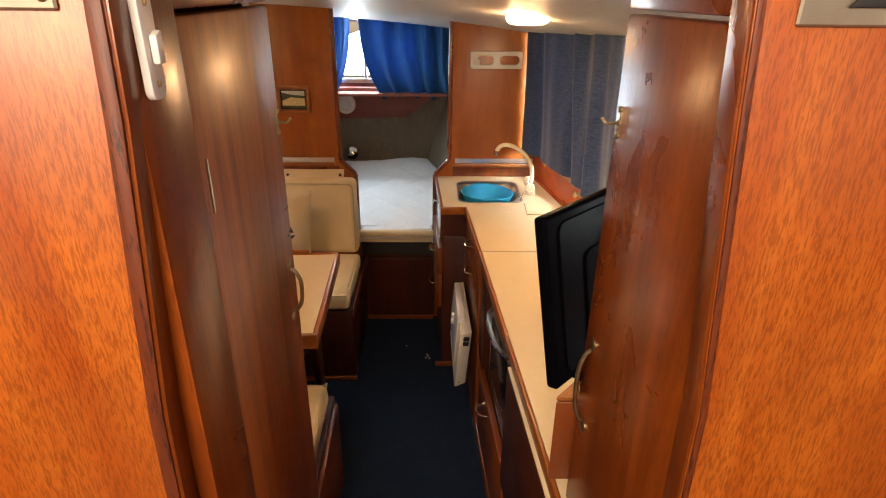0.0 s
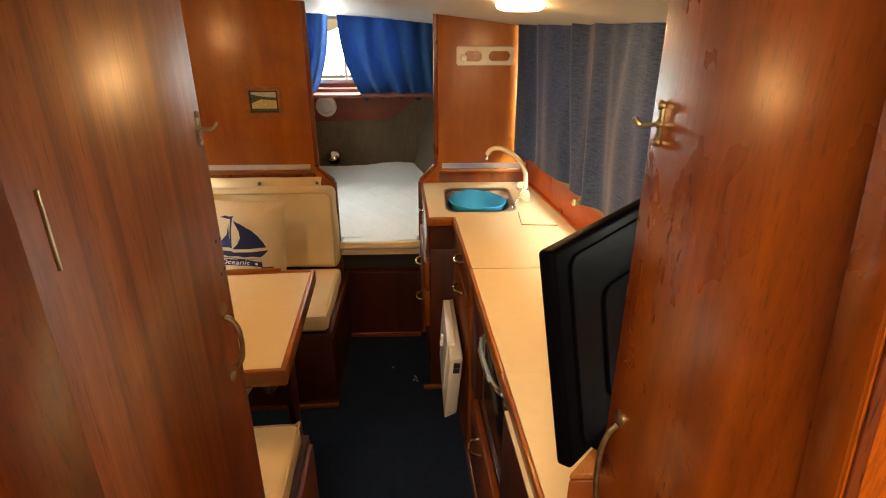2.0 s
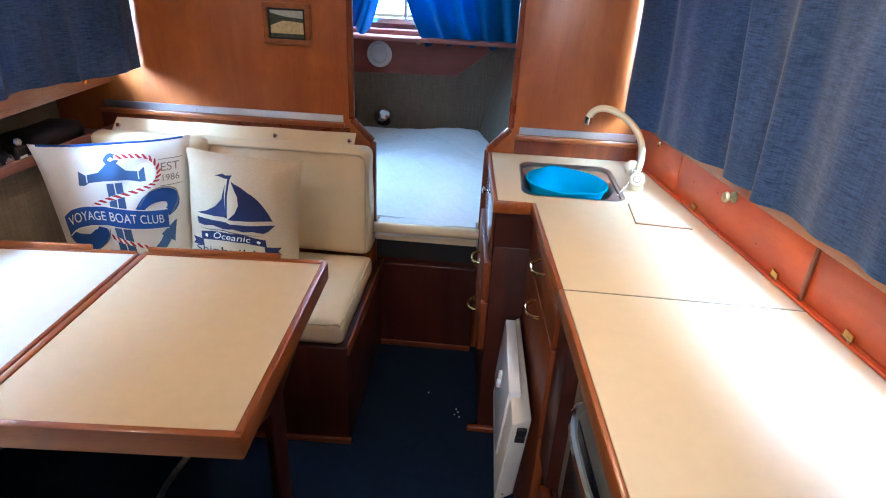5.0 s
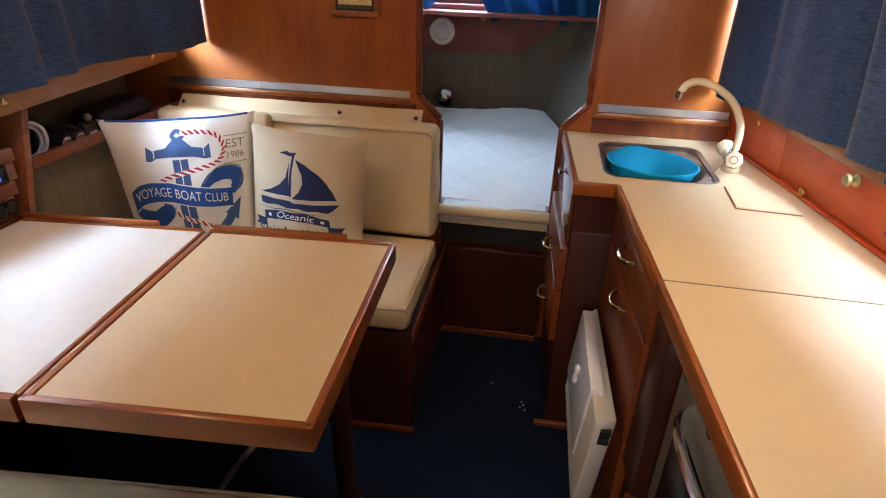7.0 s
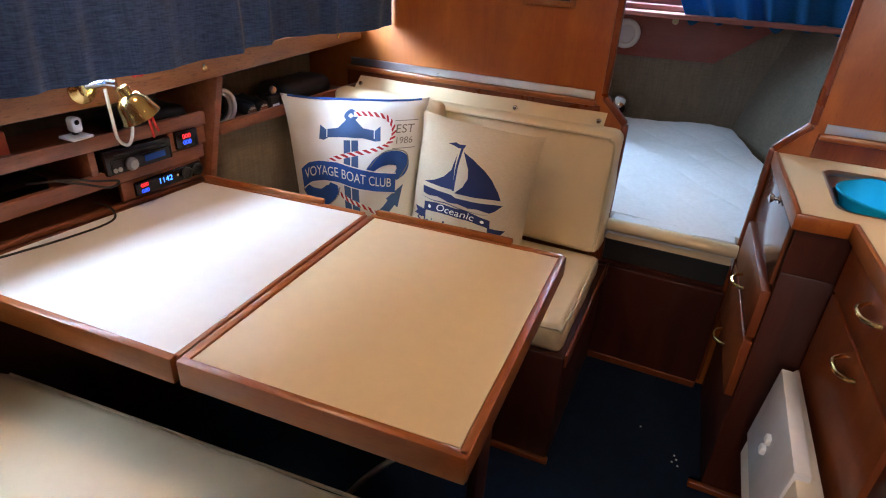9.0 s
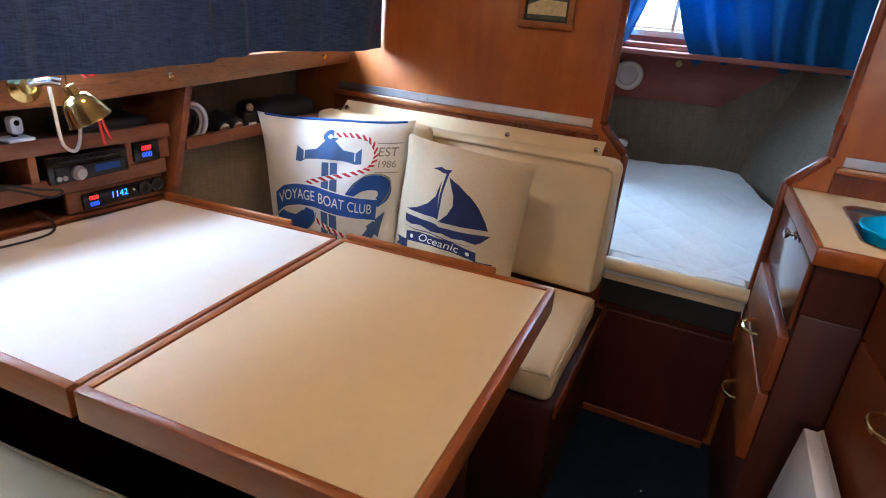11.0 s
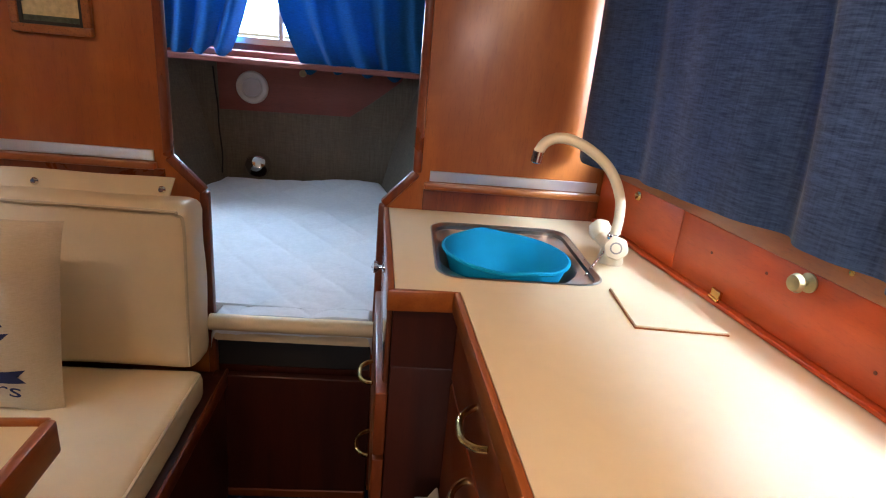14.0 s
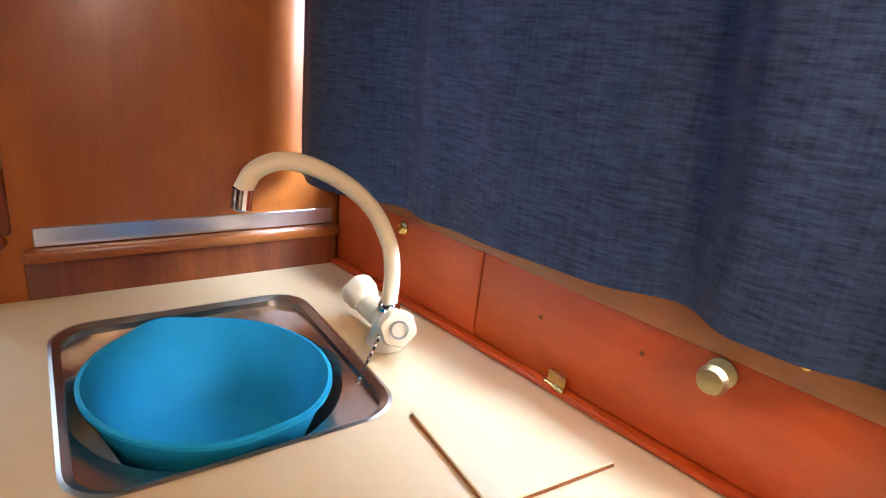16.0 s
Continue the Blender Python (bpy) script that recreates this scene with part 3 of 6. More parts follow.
def dense(loop, cuts=9):
    """Adds points along the straight sides, so that round loops can follow."""
    out = []
    for i, (a, b) in enumerate(zip(loop, loop[1:] + loop[:1])):
        n = cuts if i % 7 == 6 else 1
        out += [(a[0] + (b[0] - a[0]) * k / n, a[1] + (b[1] - a[1]) * k / n) for k in range(n)]
    return out


rim_o, rim_i = dense(rim_o), dense(rim_i)
circle = []
for px, py in rim_i:
    a = math.atan2(py - SC[1], px - SC[0])
    circle.append(a)
loops = [[(p[0], p[1], z) for p in loop] for loop, z in ((rim_o, 0.9012), (dense(rounded(SX0, SX1, SY0, SY1, 0.045)), 0.9025), (rim_i, 0.897), (rim_i, 0.888))]
loops.append([(SC[0] + min(SR, 0.149) * math.cos(a), SC[1] + 0.15 * math.sin(a), 0.882) for a in circle])
loops.append([(SC[0] + 0.144 * math.cos(a), SC[1] + 0.145 * math.sin(a), 0.872) for a in circle])
loops.append([(SC[0] + 0.13 * math.cos(a), SC[1] + 0.13 * math.sin(a), 0.80) for a in circle])
loops.append([(SC[0] + 0.10 * math.cos(a), SC[1] + 0.10 * math.sin(a), 0.77) for a in circle])
rows = [[bm.verts.new(p) for p in loop] for loop in loops]
for a, b in zip(rows, rows[1:]):
    for i in range(len(a)):
        j = (i + 1) % len(a)
        bm.faces.new((a[i], a[j], b[j], b[i]))
bm.faces.new(rows[-1])
part("bowl", bm, STEEL, sink)
part("drain", disc((SC[0], SC[1], 0.771), (0, 0, 1), 0.03, 0.003), CHROME, sink)

bm = lathe([(0, 0.0), (0.082, 0.0), (0.094, 0.008), (0.114, 0.06), (0.13, 0.104), (0.136, 0.108), (0.136, 0.112), (0.131, 0.113), (0.126, 0.105), (0.110, 0.062), (0.090, 0.014), (0.078, 0.006), (0, 0.006)], (0, 0, 0), sides=64)
for v in bm.verts:
    a, r = math.atan2(v.co.y, v.co.x), math.hypot(v.co.x, v.co.y)
    k = max(0, v.co.z / 0.112)
    spout = math.exp(-((abs(a) - 1.57) / 0.25) ** 2) * 0.007 * k ** 3
    v.co.x, v.co.y = v.co.x * (1 + spout * 4), v.co.y * (1 + spout * 4)
    v.co.z += spout
bm.transform(Matrix.Translation((0.230, 3.126, 0.790)) @ Euler((radians(-2.5), radians(1), 0.2)).to_matrix().to_4x4() @ Matrix.Diagonal((0.97, 1.11, 1, 1)))
solid("washing_up_bowl", bm, BASIN, "turquoise plastic washing-up bowl standing in the sink", "bowl")

tap = thing("tap", (0.445, 3.105, 0.9), "beige plastic mixer tap with swan-neck spout", "tap")
part("body", join(lathe([(0.026, 0), (0.027, 0.006), (0.022, 0.02), (0.02, 0.045), (0.017, 0.05), (0, 0.05)], (0.447, 3.105, 0.9015)), tube([(0.447, 3.086, 0.935), (0.447, 3.165, 0.935)], 0.018, 16, 1)), BEIGEPLASTIC, tap)
part("collar", lathe([(0.0135, 0), (0.0145, 0.004), (0.0145, 0.012), (0.012, 0.016), (0, 0.016)], (0.447, 3.105, 0.948)), CHROME, tap, "chrome collar")
part("spout", tube([(0.447, 3.105, 0.962), (0.449, 3.107, 1.0), (0.444, 3.11, 1.038), (0.424, 3.115, 1.08), (0.393, 3.121, 1.112), (0.348, 3.129, 1.137), (0.311, 3.135, 1.143), (0.285, 3.139, 1.132), (0.272, 3.14, 1.111)], 0.0105, 14, 6), BEIGEPLASTIC, tap)
part("aerator", lathe([(0.0115, 0), (0.0115, 0.022), (0.009, 0.024), (0, 0.024)], (0.273, 3.14, 1.113), (-0.12, 0, -1), 18), CHROME, tap, "chrome spout end")
for y, ax in ((3.090, (-0.35, -1, 0.3)), (3.16, (-0.25, 1, 0.45))):
    bm = lathe([(0.014, 0), (0.020, 0.004), (0.024, 0.012), (0.025, 0.028), (0.022, 0.034), (0, 0.036)], (0.447, y, 0.938), ax, 32)
    c, axis = Vector((0.447, y, 0.938)), Vector(ax).normalized()
    for v in bm.verts:
        d = v.co - c
        radial = d - axis * d.dot(axis)
        if radial.length > 0.02:
            a = math.atan2(radial.dot(axis.orthogonal().normalized()), radial.dot(axis.cross(axis.orthogonal().normalized())))
            v.co -= radial * 0.09 * (0.5 + 0.5 * math.cos(6 * a))
    h = part("tap_handle", bm, BEIGEPLASTIC, tap)
    end = c + axis * 0.0362
    part("ring_mark", lathe([(0.009, 0), (0.012, 0), (0.012, 0.001), (0.009, 0.001)], end, ax, 24), GREYPRINT, h, "grey ring mark")
chain = thing("plug_chain", (0.41, 3.08, 0.9), "thin metal ball chain hanging from the tap into the sink", "chain")
pts = curve_points([(0.435, 3.09, 0.957), (0.425, 3.083, 0.935), (0.412, 3.075, 0.918), (0.40, 3.068, 0.906), (0.388, 3.06, 0.89), (0.376, 3.055, 0.868)], 4)
part("links", join(*[lathe([(0, -0.0032), (0.0026, -0.0016), (0.0026, 0.0016), (0, 0.0032)], p, (0.4 * (-1) ** i, 0.3, 1), 6) for i, p in enumerate(pts)]), CHROME, chain)

# cooker and fridge in the galley front
cook = thing("cooker", (0.3, 2.15, 0.3), "built-in grey metal cooker with dark glass oven door", "cooker")
part("casing", front(1.735, 2.29, 0.415, 0.862, 0.055, 0.30), ENAMEL, cook)
part("control_panel", front(1.745, 2.285, 0.80, 0.858, 0.04, 0.054), ENAMEL, cook)
for y in (2.21, 2.08, 1.95, 1.82):
    part("knob", lathe([(0.018, 0), (0.018, 0.004), (0.014, 0.008), (0.013, 0.022), (0, 0.024)], (bench_edge(y) + 0.039, y, 0.83), (-1, 0, 0), 18), BLACKMATT, cook, "round black control knob")
for y in (2.145, 2.015, 1.885):
    part("marking_plate", front(y - 0.035, y + 0.035, 0.812, 0.85, 0.037, 0.0395, 0.001), ALUMINIUM, cook, "pale metal marking plate")
door = part("oven_door", front(1.75, 2.28, 0.43, 0.79, 0.036, 0.054, 0.006), ENAMEL, cook)
part("glass", front(1.80, 2.23, 0.46, 0.71, 0.032, 0.0355, 0.002), BLACKGLOSS, door, "black oven glass")
part("door_handle", handle((bench_edge(1.86) + 0.034, 1.86, 0.768), (bench_edge(2.2) + 0.034, 2.2, 0.76), (-1, 0, 0.1), 0.009, 0.04), CHROME, door, "curved metal handle")
fridge = thing("fridge", (0.35, 1.5, 0.3), "built-in fridge with dark front and cream top edge", "fridge")
part("cabinet", front(1.2, 1.715, 0.415, 0.855, 0.045, 0.30), BLACKMATT, fridge)
part("door_panel", front(1.2, 1.71, 0.415, 0.845, -0.012, 0.025, 0.005), DARKWOOD, fridge)
part("top_edge", front(1.2, 1.71, 0.846, 0.853, -0.010, 0.022, 0.002), LAMINATE, fridge, "cream plastic top edge")
part("gasket", front(1.2, 1.71, 0.42, 0.853, 0.026, 0.034, 0.002), CHROME, fridge, "bright metal gasket strip")
part("hinge", join(lathe([(0.014, 0), (0.014, 0.012), (0.01, 0.015), (0, 0.015)], (bench_edge(1.717) + 0.004, 1.722, 0.847)), front(1.712, 1.733, 0.80, 0.846, -0.006, 0.03)), BLACKMATT, fridge, "black corner hinge")

# white plastic case hung on the galley front
def leaning(bm):
    """The case stands off a little at its foot."""
    for v in bm.verts:
        v.co.x -= max(0, 0.52 - v.co.z) * 0.085
    return bm


case = thing("plastic_case", (0.09, 2.7, 0.28), "white plastic case hung on the galley front", "case")
cs = [(0.073, 2.365), (0.124, 2.395), (0.108, 2.86), (0.066, 2.80)]
part("shell", leaning(prism(cs, 0.268, 0.535, "z", 0.008, 2)), CASECREAM, case)
part("lid", leaning(prism([(0.066, 2.47), (0.098, 2.47), (0.094, 2.81), (0.061, 2.81)], 0.33, 0.55, "z", 0.004, 2)), CLEARLID, case, "milky translucent lid")
for z in (0.512, 0.488):
    part("socket", leaning(box(0.088, 0.112, 2.368, 2.377, z - 0.009, z + 0.009, 0.001)), BLACKMATT, case, "small black socket")
for z in (0.46, 0.43):
    part("clip", leaning(box(0.052, 0.068, 2.64, 2.665, z - 0.011, z + 0.008, 0.003)), WHITEPLASTIC, case)
part("end_screw", leaning(disc((0.092, 2.375, 0.29), (0, -1, 0), 0.004, 0.002)), DULLBRASS, case)

# ---- dinette ----
table = thing("dinette_table", (-1.0, 2.37, 0), "cream laminate folding dinette table edged in mahogany", "table")
TZ = 0.737
leaf_a = [(-1.548, 2.643), (-1.02, 2.69), (-0.993, 2.025), (-1.605, 1.988)]
leaf_b = [(-0.985, 2.692), (-0.486, 2.724), (-0.460, 2.065), (-0.958, 2.029)]
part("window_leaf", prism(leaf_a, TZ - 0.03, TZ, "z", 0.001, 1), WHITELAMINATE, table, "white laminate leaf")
part("aisle_leaf", prism(leaf_b, TZ - 0.03, TZ, "z", 0.001, 1), LAMINATE, table)


def rail(p, q, w=0.018, z0=TZ - 0.053, z1=TZ + 0.004, r=0.004):
    return bar((p[0], p[1], (z0 + z1) / 2), (q[0], q[1], (z0 + z1) / 2), w, z1 - z0, r)


for p, q in (((-1.605, 1.980), (-0.986, 2.017)), ((-0.975, 2.019), (-0.442, 2.055)), ((-0.450, 2.049), (-0.478, 2.736)), ((-1.548, 2.652), (-1.02, 2.698)), ((-1.0, 2.7), (-0.478, 2.733))):
    part("edge_rail", rail(p, q), TRIM_X if abs(p[1] - q[1]) < 0.1 else TRIM_Y, table)
part("joint_rail", rail((-0.986, 2.023), (-1.013, 2.693), 0.013), TRIM_Y, table)
part("joint_rail", rail((-0.968, 2.025), (-0.995, 2.695), 0.02, r=0.006), TRIM_Y, table)
for p, q in (((-1.548, 2.655), (-1.145, 2.690)), ((-0.985, 2.703), (-0.605, 2.727))):
    part("fiddle_rail", rail(p, q, 0.014, TZ + 0.003, TZ + 0.02, 0.005), TRIM_X, table, "raised fiddle rail")
bm = prism([(2.10, 0.69), (2.69, 0.69), (2.66, 0.58), (2.45, 0.50), (2.44, 0.05), (2.52, 0.0), (2.34, 0.0), (2.37, 0.05), (2.36, 0.50), (2.14, 0.58)], -0.545, -0.52, "x", 0.004)
part("leg", bm, DARKWOOD, table)
part("brace", tube([(-0.545, 2.085, 0.685), (-0.72, 2.150, 0.40), (-0.90, 2.205, 0.0)], 0.006, 8, 4), STEEL, table, "thin metal brace")


bench = thing("fore_bench", (-1.0, 3.1, 0), "dinette bench with cream vinyl seat and back cushions", "bench")
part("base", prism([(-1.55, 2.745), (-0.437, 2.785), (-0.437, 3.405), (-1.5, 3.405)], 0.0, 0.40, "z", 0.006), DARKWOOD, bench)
part("skirting", prism([(-1.55, 2.733), (-0.431, 2.772), (-0.431, 2.79), (-1.55, 2.75)], 0.0, 0.018, "z", 0.002), DRAWERWOOD, bench)
part("side_rail", box(-0.4365, -0.428, 2.785, 3.40, 0.37, 0.415, 0.004, 2), LEAF, bench)
part("seat_cushion", cushion([(-1.52, 2.735), (-0.452, 2.795), (-0.452, 3.28), (-1.5, 3.28)], 0.402, 0.487, 0.024, 0.006, 1), CREAM, bench)
part("piping", tube([(-0.456, 3.26, 0.480), (-0.456, 2.83, 0.480), (-0.475, 2.799, 0.480), (-0.6, 2.79, 0.479), (-1.45, 2.743, 0.479)], 0.0035, 6, 5), PIPING, bench)
back = cushion([(-1.46, 3.255), (-0.462, 3.255), (-0.462, 3.365), (-1.46, 3.365)], 0.492, 0.905, 0.03, 0.006, 4)
bmesh.ops.rotate(back, cent=(-1, 3.3, 0.49), matrix=Matrix.Rotation(radians(-3), 3, "X"), verts=back.verts)
part("back_cushion", back, CREAM, bench)
part("back_piping", tube([(-0.474, 3.252, 0.51), (-0.474, 3.262, 0.70), (-0.474, 3.270, 0.86), (-0.49, 3.272, 0.884), (-0.53, 3.272, 0.892), (-0.9, 3.272, 0.893), (-1.44, 3.272, 0.892)], 0.004, 6, 5), PIPING, bench)
part("corner_cushion", cushion([(-1.45, 3.185), (-1.04, 3.215), (-1.04, 3.262), (-1.45, 3.262)], 0.492, 0.928, 0.022, 0.005, 15), CREAM, bench)
flap = sheet(lambda u, v: (-1.46 + 0.93 * u, 3.335 + 0.05 * v + 0.004 * math.sin(u * 21), 0.896 + 0.042 * v), 30, 4, 0.003)
part("snap_flap", flap, CREAM, bench, "cream vinyl flap with snap fasteners")
for x in (-1.44, -0.83, -0.548):
    part("snap", lathe([(0.009, 0), (0.009, 0.003), (0.006, 0.007), (0, 0.008)], (x, 3.352, 0.918), (0, -1, 0.3), 14), CHROME, bench)

near = thing("aft_bench", (-1.0, 1.8, 0), "dinette bench with cream vinyl seat cushion", "bench")
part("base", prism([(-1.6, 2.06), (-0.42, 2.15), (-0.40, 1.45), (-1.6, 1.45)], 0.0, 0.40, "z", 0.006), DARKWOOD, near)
part("side_board", prism([(-0.419, 2.12), (-0.403, 2.12), (-0.383, 1.45), (-0.399, 1.45)], 0.0, 0.385, "z", 0.004), DRAWERWOOD, near)
part("seat_cushion", cushion([(-1.58, 2.01), (-0.435, 2.112), (-0.415, 1.5), (-1.58, 1.5)], 0.402, 0.485, 0.024, 0.006, 9), CREAM, near)
part("piping", tube([(-0.42, 1.55, 0.478), (-0.437, 2.07, 0.478), (-0.46, 2.103, 0.478), (-0.6, 2.098, 0.477), (-1.0, 2.062, 0.477), (-1.55, 2.014, 0.476)], 0.004, 6, 5), PIPING, near)
back = cushion([(-1.5, 1.445), (-0.425, 1.445), (-0.425, 1.535), (-1.5, 1.535)], 0.487, 0.86, 0.035, 0.006, 7)
part("back_cushion", back, CREAM, near)

# ---- doorway and entry ----
DY = 0.86
for name, poly in (("wall_entry_port", [(-1.9, -0.1), (-0.37, -0.1), (-0.335, 1.4), (-0.308, 1.73), (-0.300, 1.93), (-1.9, 1.93)]), ("wall_entry_starboard", [(0.288, -0.1), (1.05, -0.1), (1.05, 1.93), (0.225, 1.93), (0.240, 1.72), (0.268, 1.4)]), ("wall_entry_head", [(-1.9, 1.931), (1.05, 1.931), (1.05, 2.6), (-1.9, 2.6)])):
    solid(name, prism(poly, DY, DY + 0.035, "y", 0.004), ENTRY, "orange varnished mahogany bulkhead beside the cabin doorway", "bulkhead", "structure")
# raw cut edges beside the opening
for name, pts, s in (("trim_edge_port", [(-0.372, -0.05), (-0.337, 1.4), (-0.310, 1.73), (-0.302, 1.925)], -1), ("trim_edge_starboard", [(0.289, -0.05), (0.269, 1.4), (0.241, 1.72), (0.226, 1.925)], 1)):
    w = 0.014 if s < 0 else 0.007
    # Dark liner added over the bulkhead's cut face, which catches bright light.
    solid("edge_cover" + ("_port" if s < 0 else "_starboard"), prism([(x - s * 0.004, z) for x, z in pts] + [(x - s * 0.0005, z) for x, z in pts[::-1]], DY + 0.001, DY + 0.035, "y", 0.0005), LEAF, "added dark varnished liner hiding the brightly lit doorway edge", "door frame", "structure")
    poly = pts + [(x + s * w * (1 + 0.2 * math.sin(5 * z)), z) for x, z in pts[::-1]]
    solid(name, prism(poly, DY - 0.0035, DY - 0.0005, "y", 0.001), EDGEBAND, "dark rough edge of the mahogany bulkhead", "trim", "structure")
# jambs
solid("door_jamb_port", prism([(-0.34, DY + 0.036), (-0.306, DY + 0.02), (-0.300, 0.985), (-0.34, 0.985)], 0.2, 1.9, "z", 0.004), LEAF, "dark varnished mahogany door jamb", "door frame", "structure")
solid("door_jamb_starboard", prism([(0.30, DY + 0.036), (0.315, DY + 0.036), (0.315, 0.93), (0.30, 0.93)], 0.2, 1.9, "z", 0.003), LEAF, "dark varnished mahogany door jamb", "door frame", "structure")
solid("door_head", box(-0.36, 0.30, DY + 0.04, 0.98, 1.905, 1.96, 0.004), LEAF, "dark mahogany head of the doorway", "door frame", "structure")


def cabin_door(name, hinge, free, thick, label, side):
    g = thing(name, (*hinge, 0.3), label, "door", kind="structure")
    part("board", slab(hinge, free, thick, 0.3, 1.812, 0.005, 2), STRIPELEAF if side < 0 else LEAF, g)
    part("top_board", slab(hinge, free, thick, 1.818, 1.872, 0.004, 2), LEAF, g)
    d = (Vector(free) - Vector(hinge)).normalized()
    n = Vector((d.y, -d.x)) * (1 if thick < 0 else -1)
    n3 = Vector((n.x, n.y, 0))
    e = Vector((*free, 0))
    d3 = Vector((d.x, d.y, 0))
    a, b = e - d3 * 0.05 + Vector((0, 0, 1.335)), e - d3 * 0.056 + Vector((0, 0, 1.243))
    if side > 0:
        a, b = e - d3 * 0.035 + Vector((0, 0, 1.275)), e - d3 * 0.04 + Vector((0, 0, 1.125))
    h = part("door_handle", join(handle(a + n3 * 0.002, b + n3 * 0.002, n3, 0.0042, 0.019), *[lathe([(0.011, 0), (0.011, 0.002), (0.008, 0.004), (0, 0.004)], p + Vector((0, 0, s * 0.012)), n3, 12) for p, s in ((a, 1), (b, -1))]), DULLBRASS, g, "bow-shaped aged brass handle")
    z = 1.619 if side < 0 else 1.665
    p = e - d3 * 0.012 + n3 * 0.001
    q = p - d3 * 0.012
    latch = join(bar(q + Vector((0, 0, z - 0.018)), q + Vector((0, 0, z + 0.018)), 0.008, 0.004, 0.001, tuple(n3)), tube([q + n3 * 0.004 + Vector((0, 0, z)), q + n3 * 0.010 + d3 * 0.007 + Vector((0, 0, z - 0.003)), q + n3 * 0.016 + d3 * 0.014 + Vector((0, 0, z - 0.003)), q + n3 * 0.022 + d3 * 0.016 + Vector((0, 0, z + 0.004))], 0.0024, 8, 4), *[lathe([(0.005, 0), (0.005, 0.003), (0.003, 0.005), (0, 0.005)], q + Vector((0, 0, z + k)), n3, 10) for k in (-0.019, 0, 0.019)])
    part("latch", latch, DULLBRASS, g, "small brass turn latch")
    if side > 0:
        return g
    hz = 1.58
    hp = Vector((*hinge, 0)) + d3 * 0.04 + n3 * 0.001
    part("hinge", tube([hp + Vector((0, 0, hz)), hp + Vector((0, 0, hz + 0.07))], 0.002, 8, 1), DULLBRASS, g)
    for k in ((-0.012, 1.45), (-0.03, 1.452), (-0.014, 1.40), (-0.03, 1.398)) if side < 0 else ():
        part("screw_hole", disc(e + d3 * k[0] + n3 * 0.0005 + Vector((0, 0, k[1])), n3, 0.003, 0.001, 0.0003, 10), BLACKMATT, g)
    return g


cabin_door("door_1", (-0.312, 0.99), (-0.322, 1.415), -0.028, "open varnished mahogany cabin door, striped grain", -1)
cabin_door("door_2", (0.270, 0.897), (0.236, 1.21), 0.028, "open varnished mahogany cabin door with brass latch", 1)

switch = thing("switch_plate", (-0.3, 0.92, 1.79), "long white plastic switch plate on the door jamb", "switch")
part("plate", prism(rounded(0.892, 0.921, 1.742, 1.842, 0.010, 4), -0.3025, -0.294, "x", 0.002), WHITEPLASTIC, switch)
part("rocker", prism([(0.900, 1.775), (0.913, 1.775), (0.913, 1.805), (0.900, 1.80)], -0.2935, -0.286, "x", 0.002), WHITEPLASTIC, switch)
for z in (1.757, 1.828):
    part("screw", disc((-0.2938, 0.905, z), (1, 0, 0), 0.0035, 0.0015, 0.0005, 12), DULLBRASS, switch)
vent = thing("vent_plate", (0.25, DY, 1.85), "dull metal louvre plate on the entry bulkhead", "vent")
part("plate", box(0.268, 0.40, DY - 0.005, DY - 0.0005, 1.815, 1.915, 0.002), PEWTER, vent)
for i in range(4):
    part("louvre", prism([(0.305, 1.83 + i * 0.02), (0.385, 1.83 + i * 0.02), (0.375, 1.84 + i * 0.02), (0.315, 1.84 + i * 0.02)], DY - 0.010, DY - 0.0055, "y", 0.002), BLACKMATT, vent)
plate = thing("corner_plate", (-0.33, DY, 1.84), "dull metal plate with a slotted screw on the bulkhead", "plate")
part("plate", box(-0.47, -0.342, DY - 0.005, DY - 0.0005, 1.822, 1.915, 0.002), PEWTER, plate)
part("screw", disc((-0.352, DY - 0.005, 1.834), (0, -1, 0), 0.006, 0.002), DULLBRASS, plate)

solid("door_sill", box(-0.36, 0.28, 0.861, 0.899, 0.40, 0.45, 0.003), TRIM_X, "wooden sill of the cabin doorway", "sill", "structure")
# steps, and an unseen wheelhouse made dark-floored and high-walled to cut low light
solid("floor_wheelhouse", box(-1.9, 1.05, -1.9, 0.86, 0.40, 0.45, 0), DARKWOOD, "varnished wooden wheelhouse floor", "floor", "structure")
step = thing("entry_step", (0, 1.1, 0), "mahogany entry step inside the doorway", "step")
part("tread", box(-0.29, 0.23, 0.90, 1.22, 0.20, 0.225, 0.004), TRIM_X, step)
part("riser", box(-0.285, 0.225, 1.18, 1.2, 0.0, 0.199, 0.002), DARKWOOD, step)
for x in (-0.28, 0.2):
    part("side", box(x, x + 0.02, 0.90, 1.179, 0.0, 0.199, 0.002), DARKWOOD, step)
# Out-of-view walls, raised so sky light reaches the entry only from above.
solid("wall_wheelhouse_lower", join(box(-1.93, -1.9, -1.9, 0.86, 0.4, 1.8, 0), box(1.05, 1.08, -1.9, 0.86, 0.4, 1.8, 0), box(-1.93, 1.08, -1.93, -1.9, 0.4, 1.8, 0)), ENTRY, "unseen varnished wheelhouse walls, raised to block low sky light", "wall", "structure")
solid("wall_wheelhouse_posts", join(*[box(x - 0.03, x + 0.03, y - 0.03, y + 0.03, 1.4, 2.5, 0) for x in (-1.9, 1.06) for y in (-1.9, -0.6, 0.8)]), WHITEPAINT, "white wheelhouse window posts", "wall", "structure")
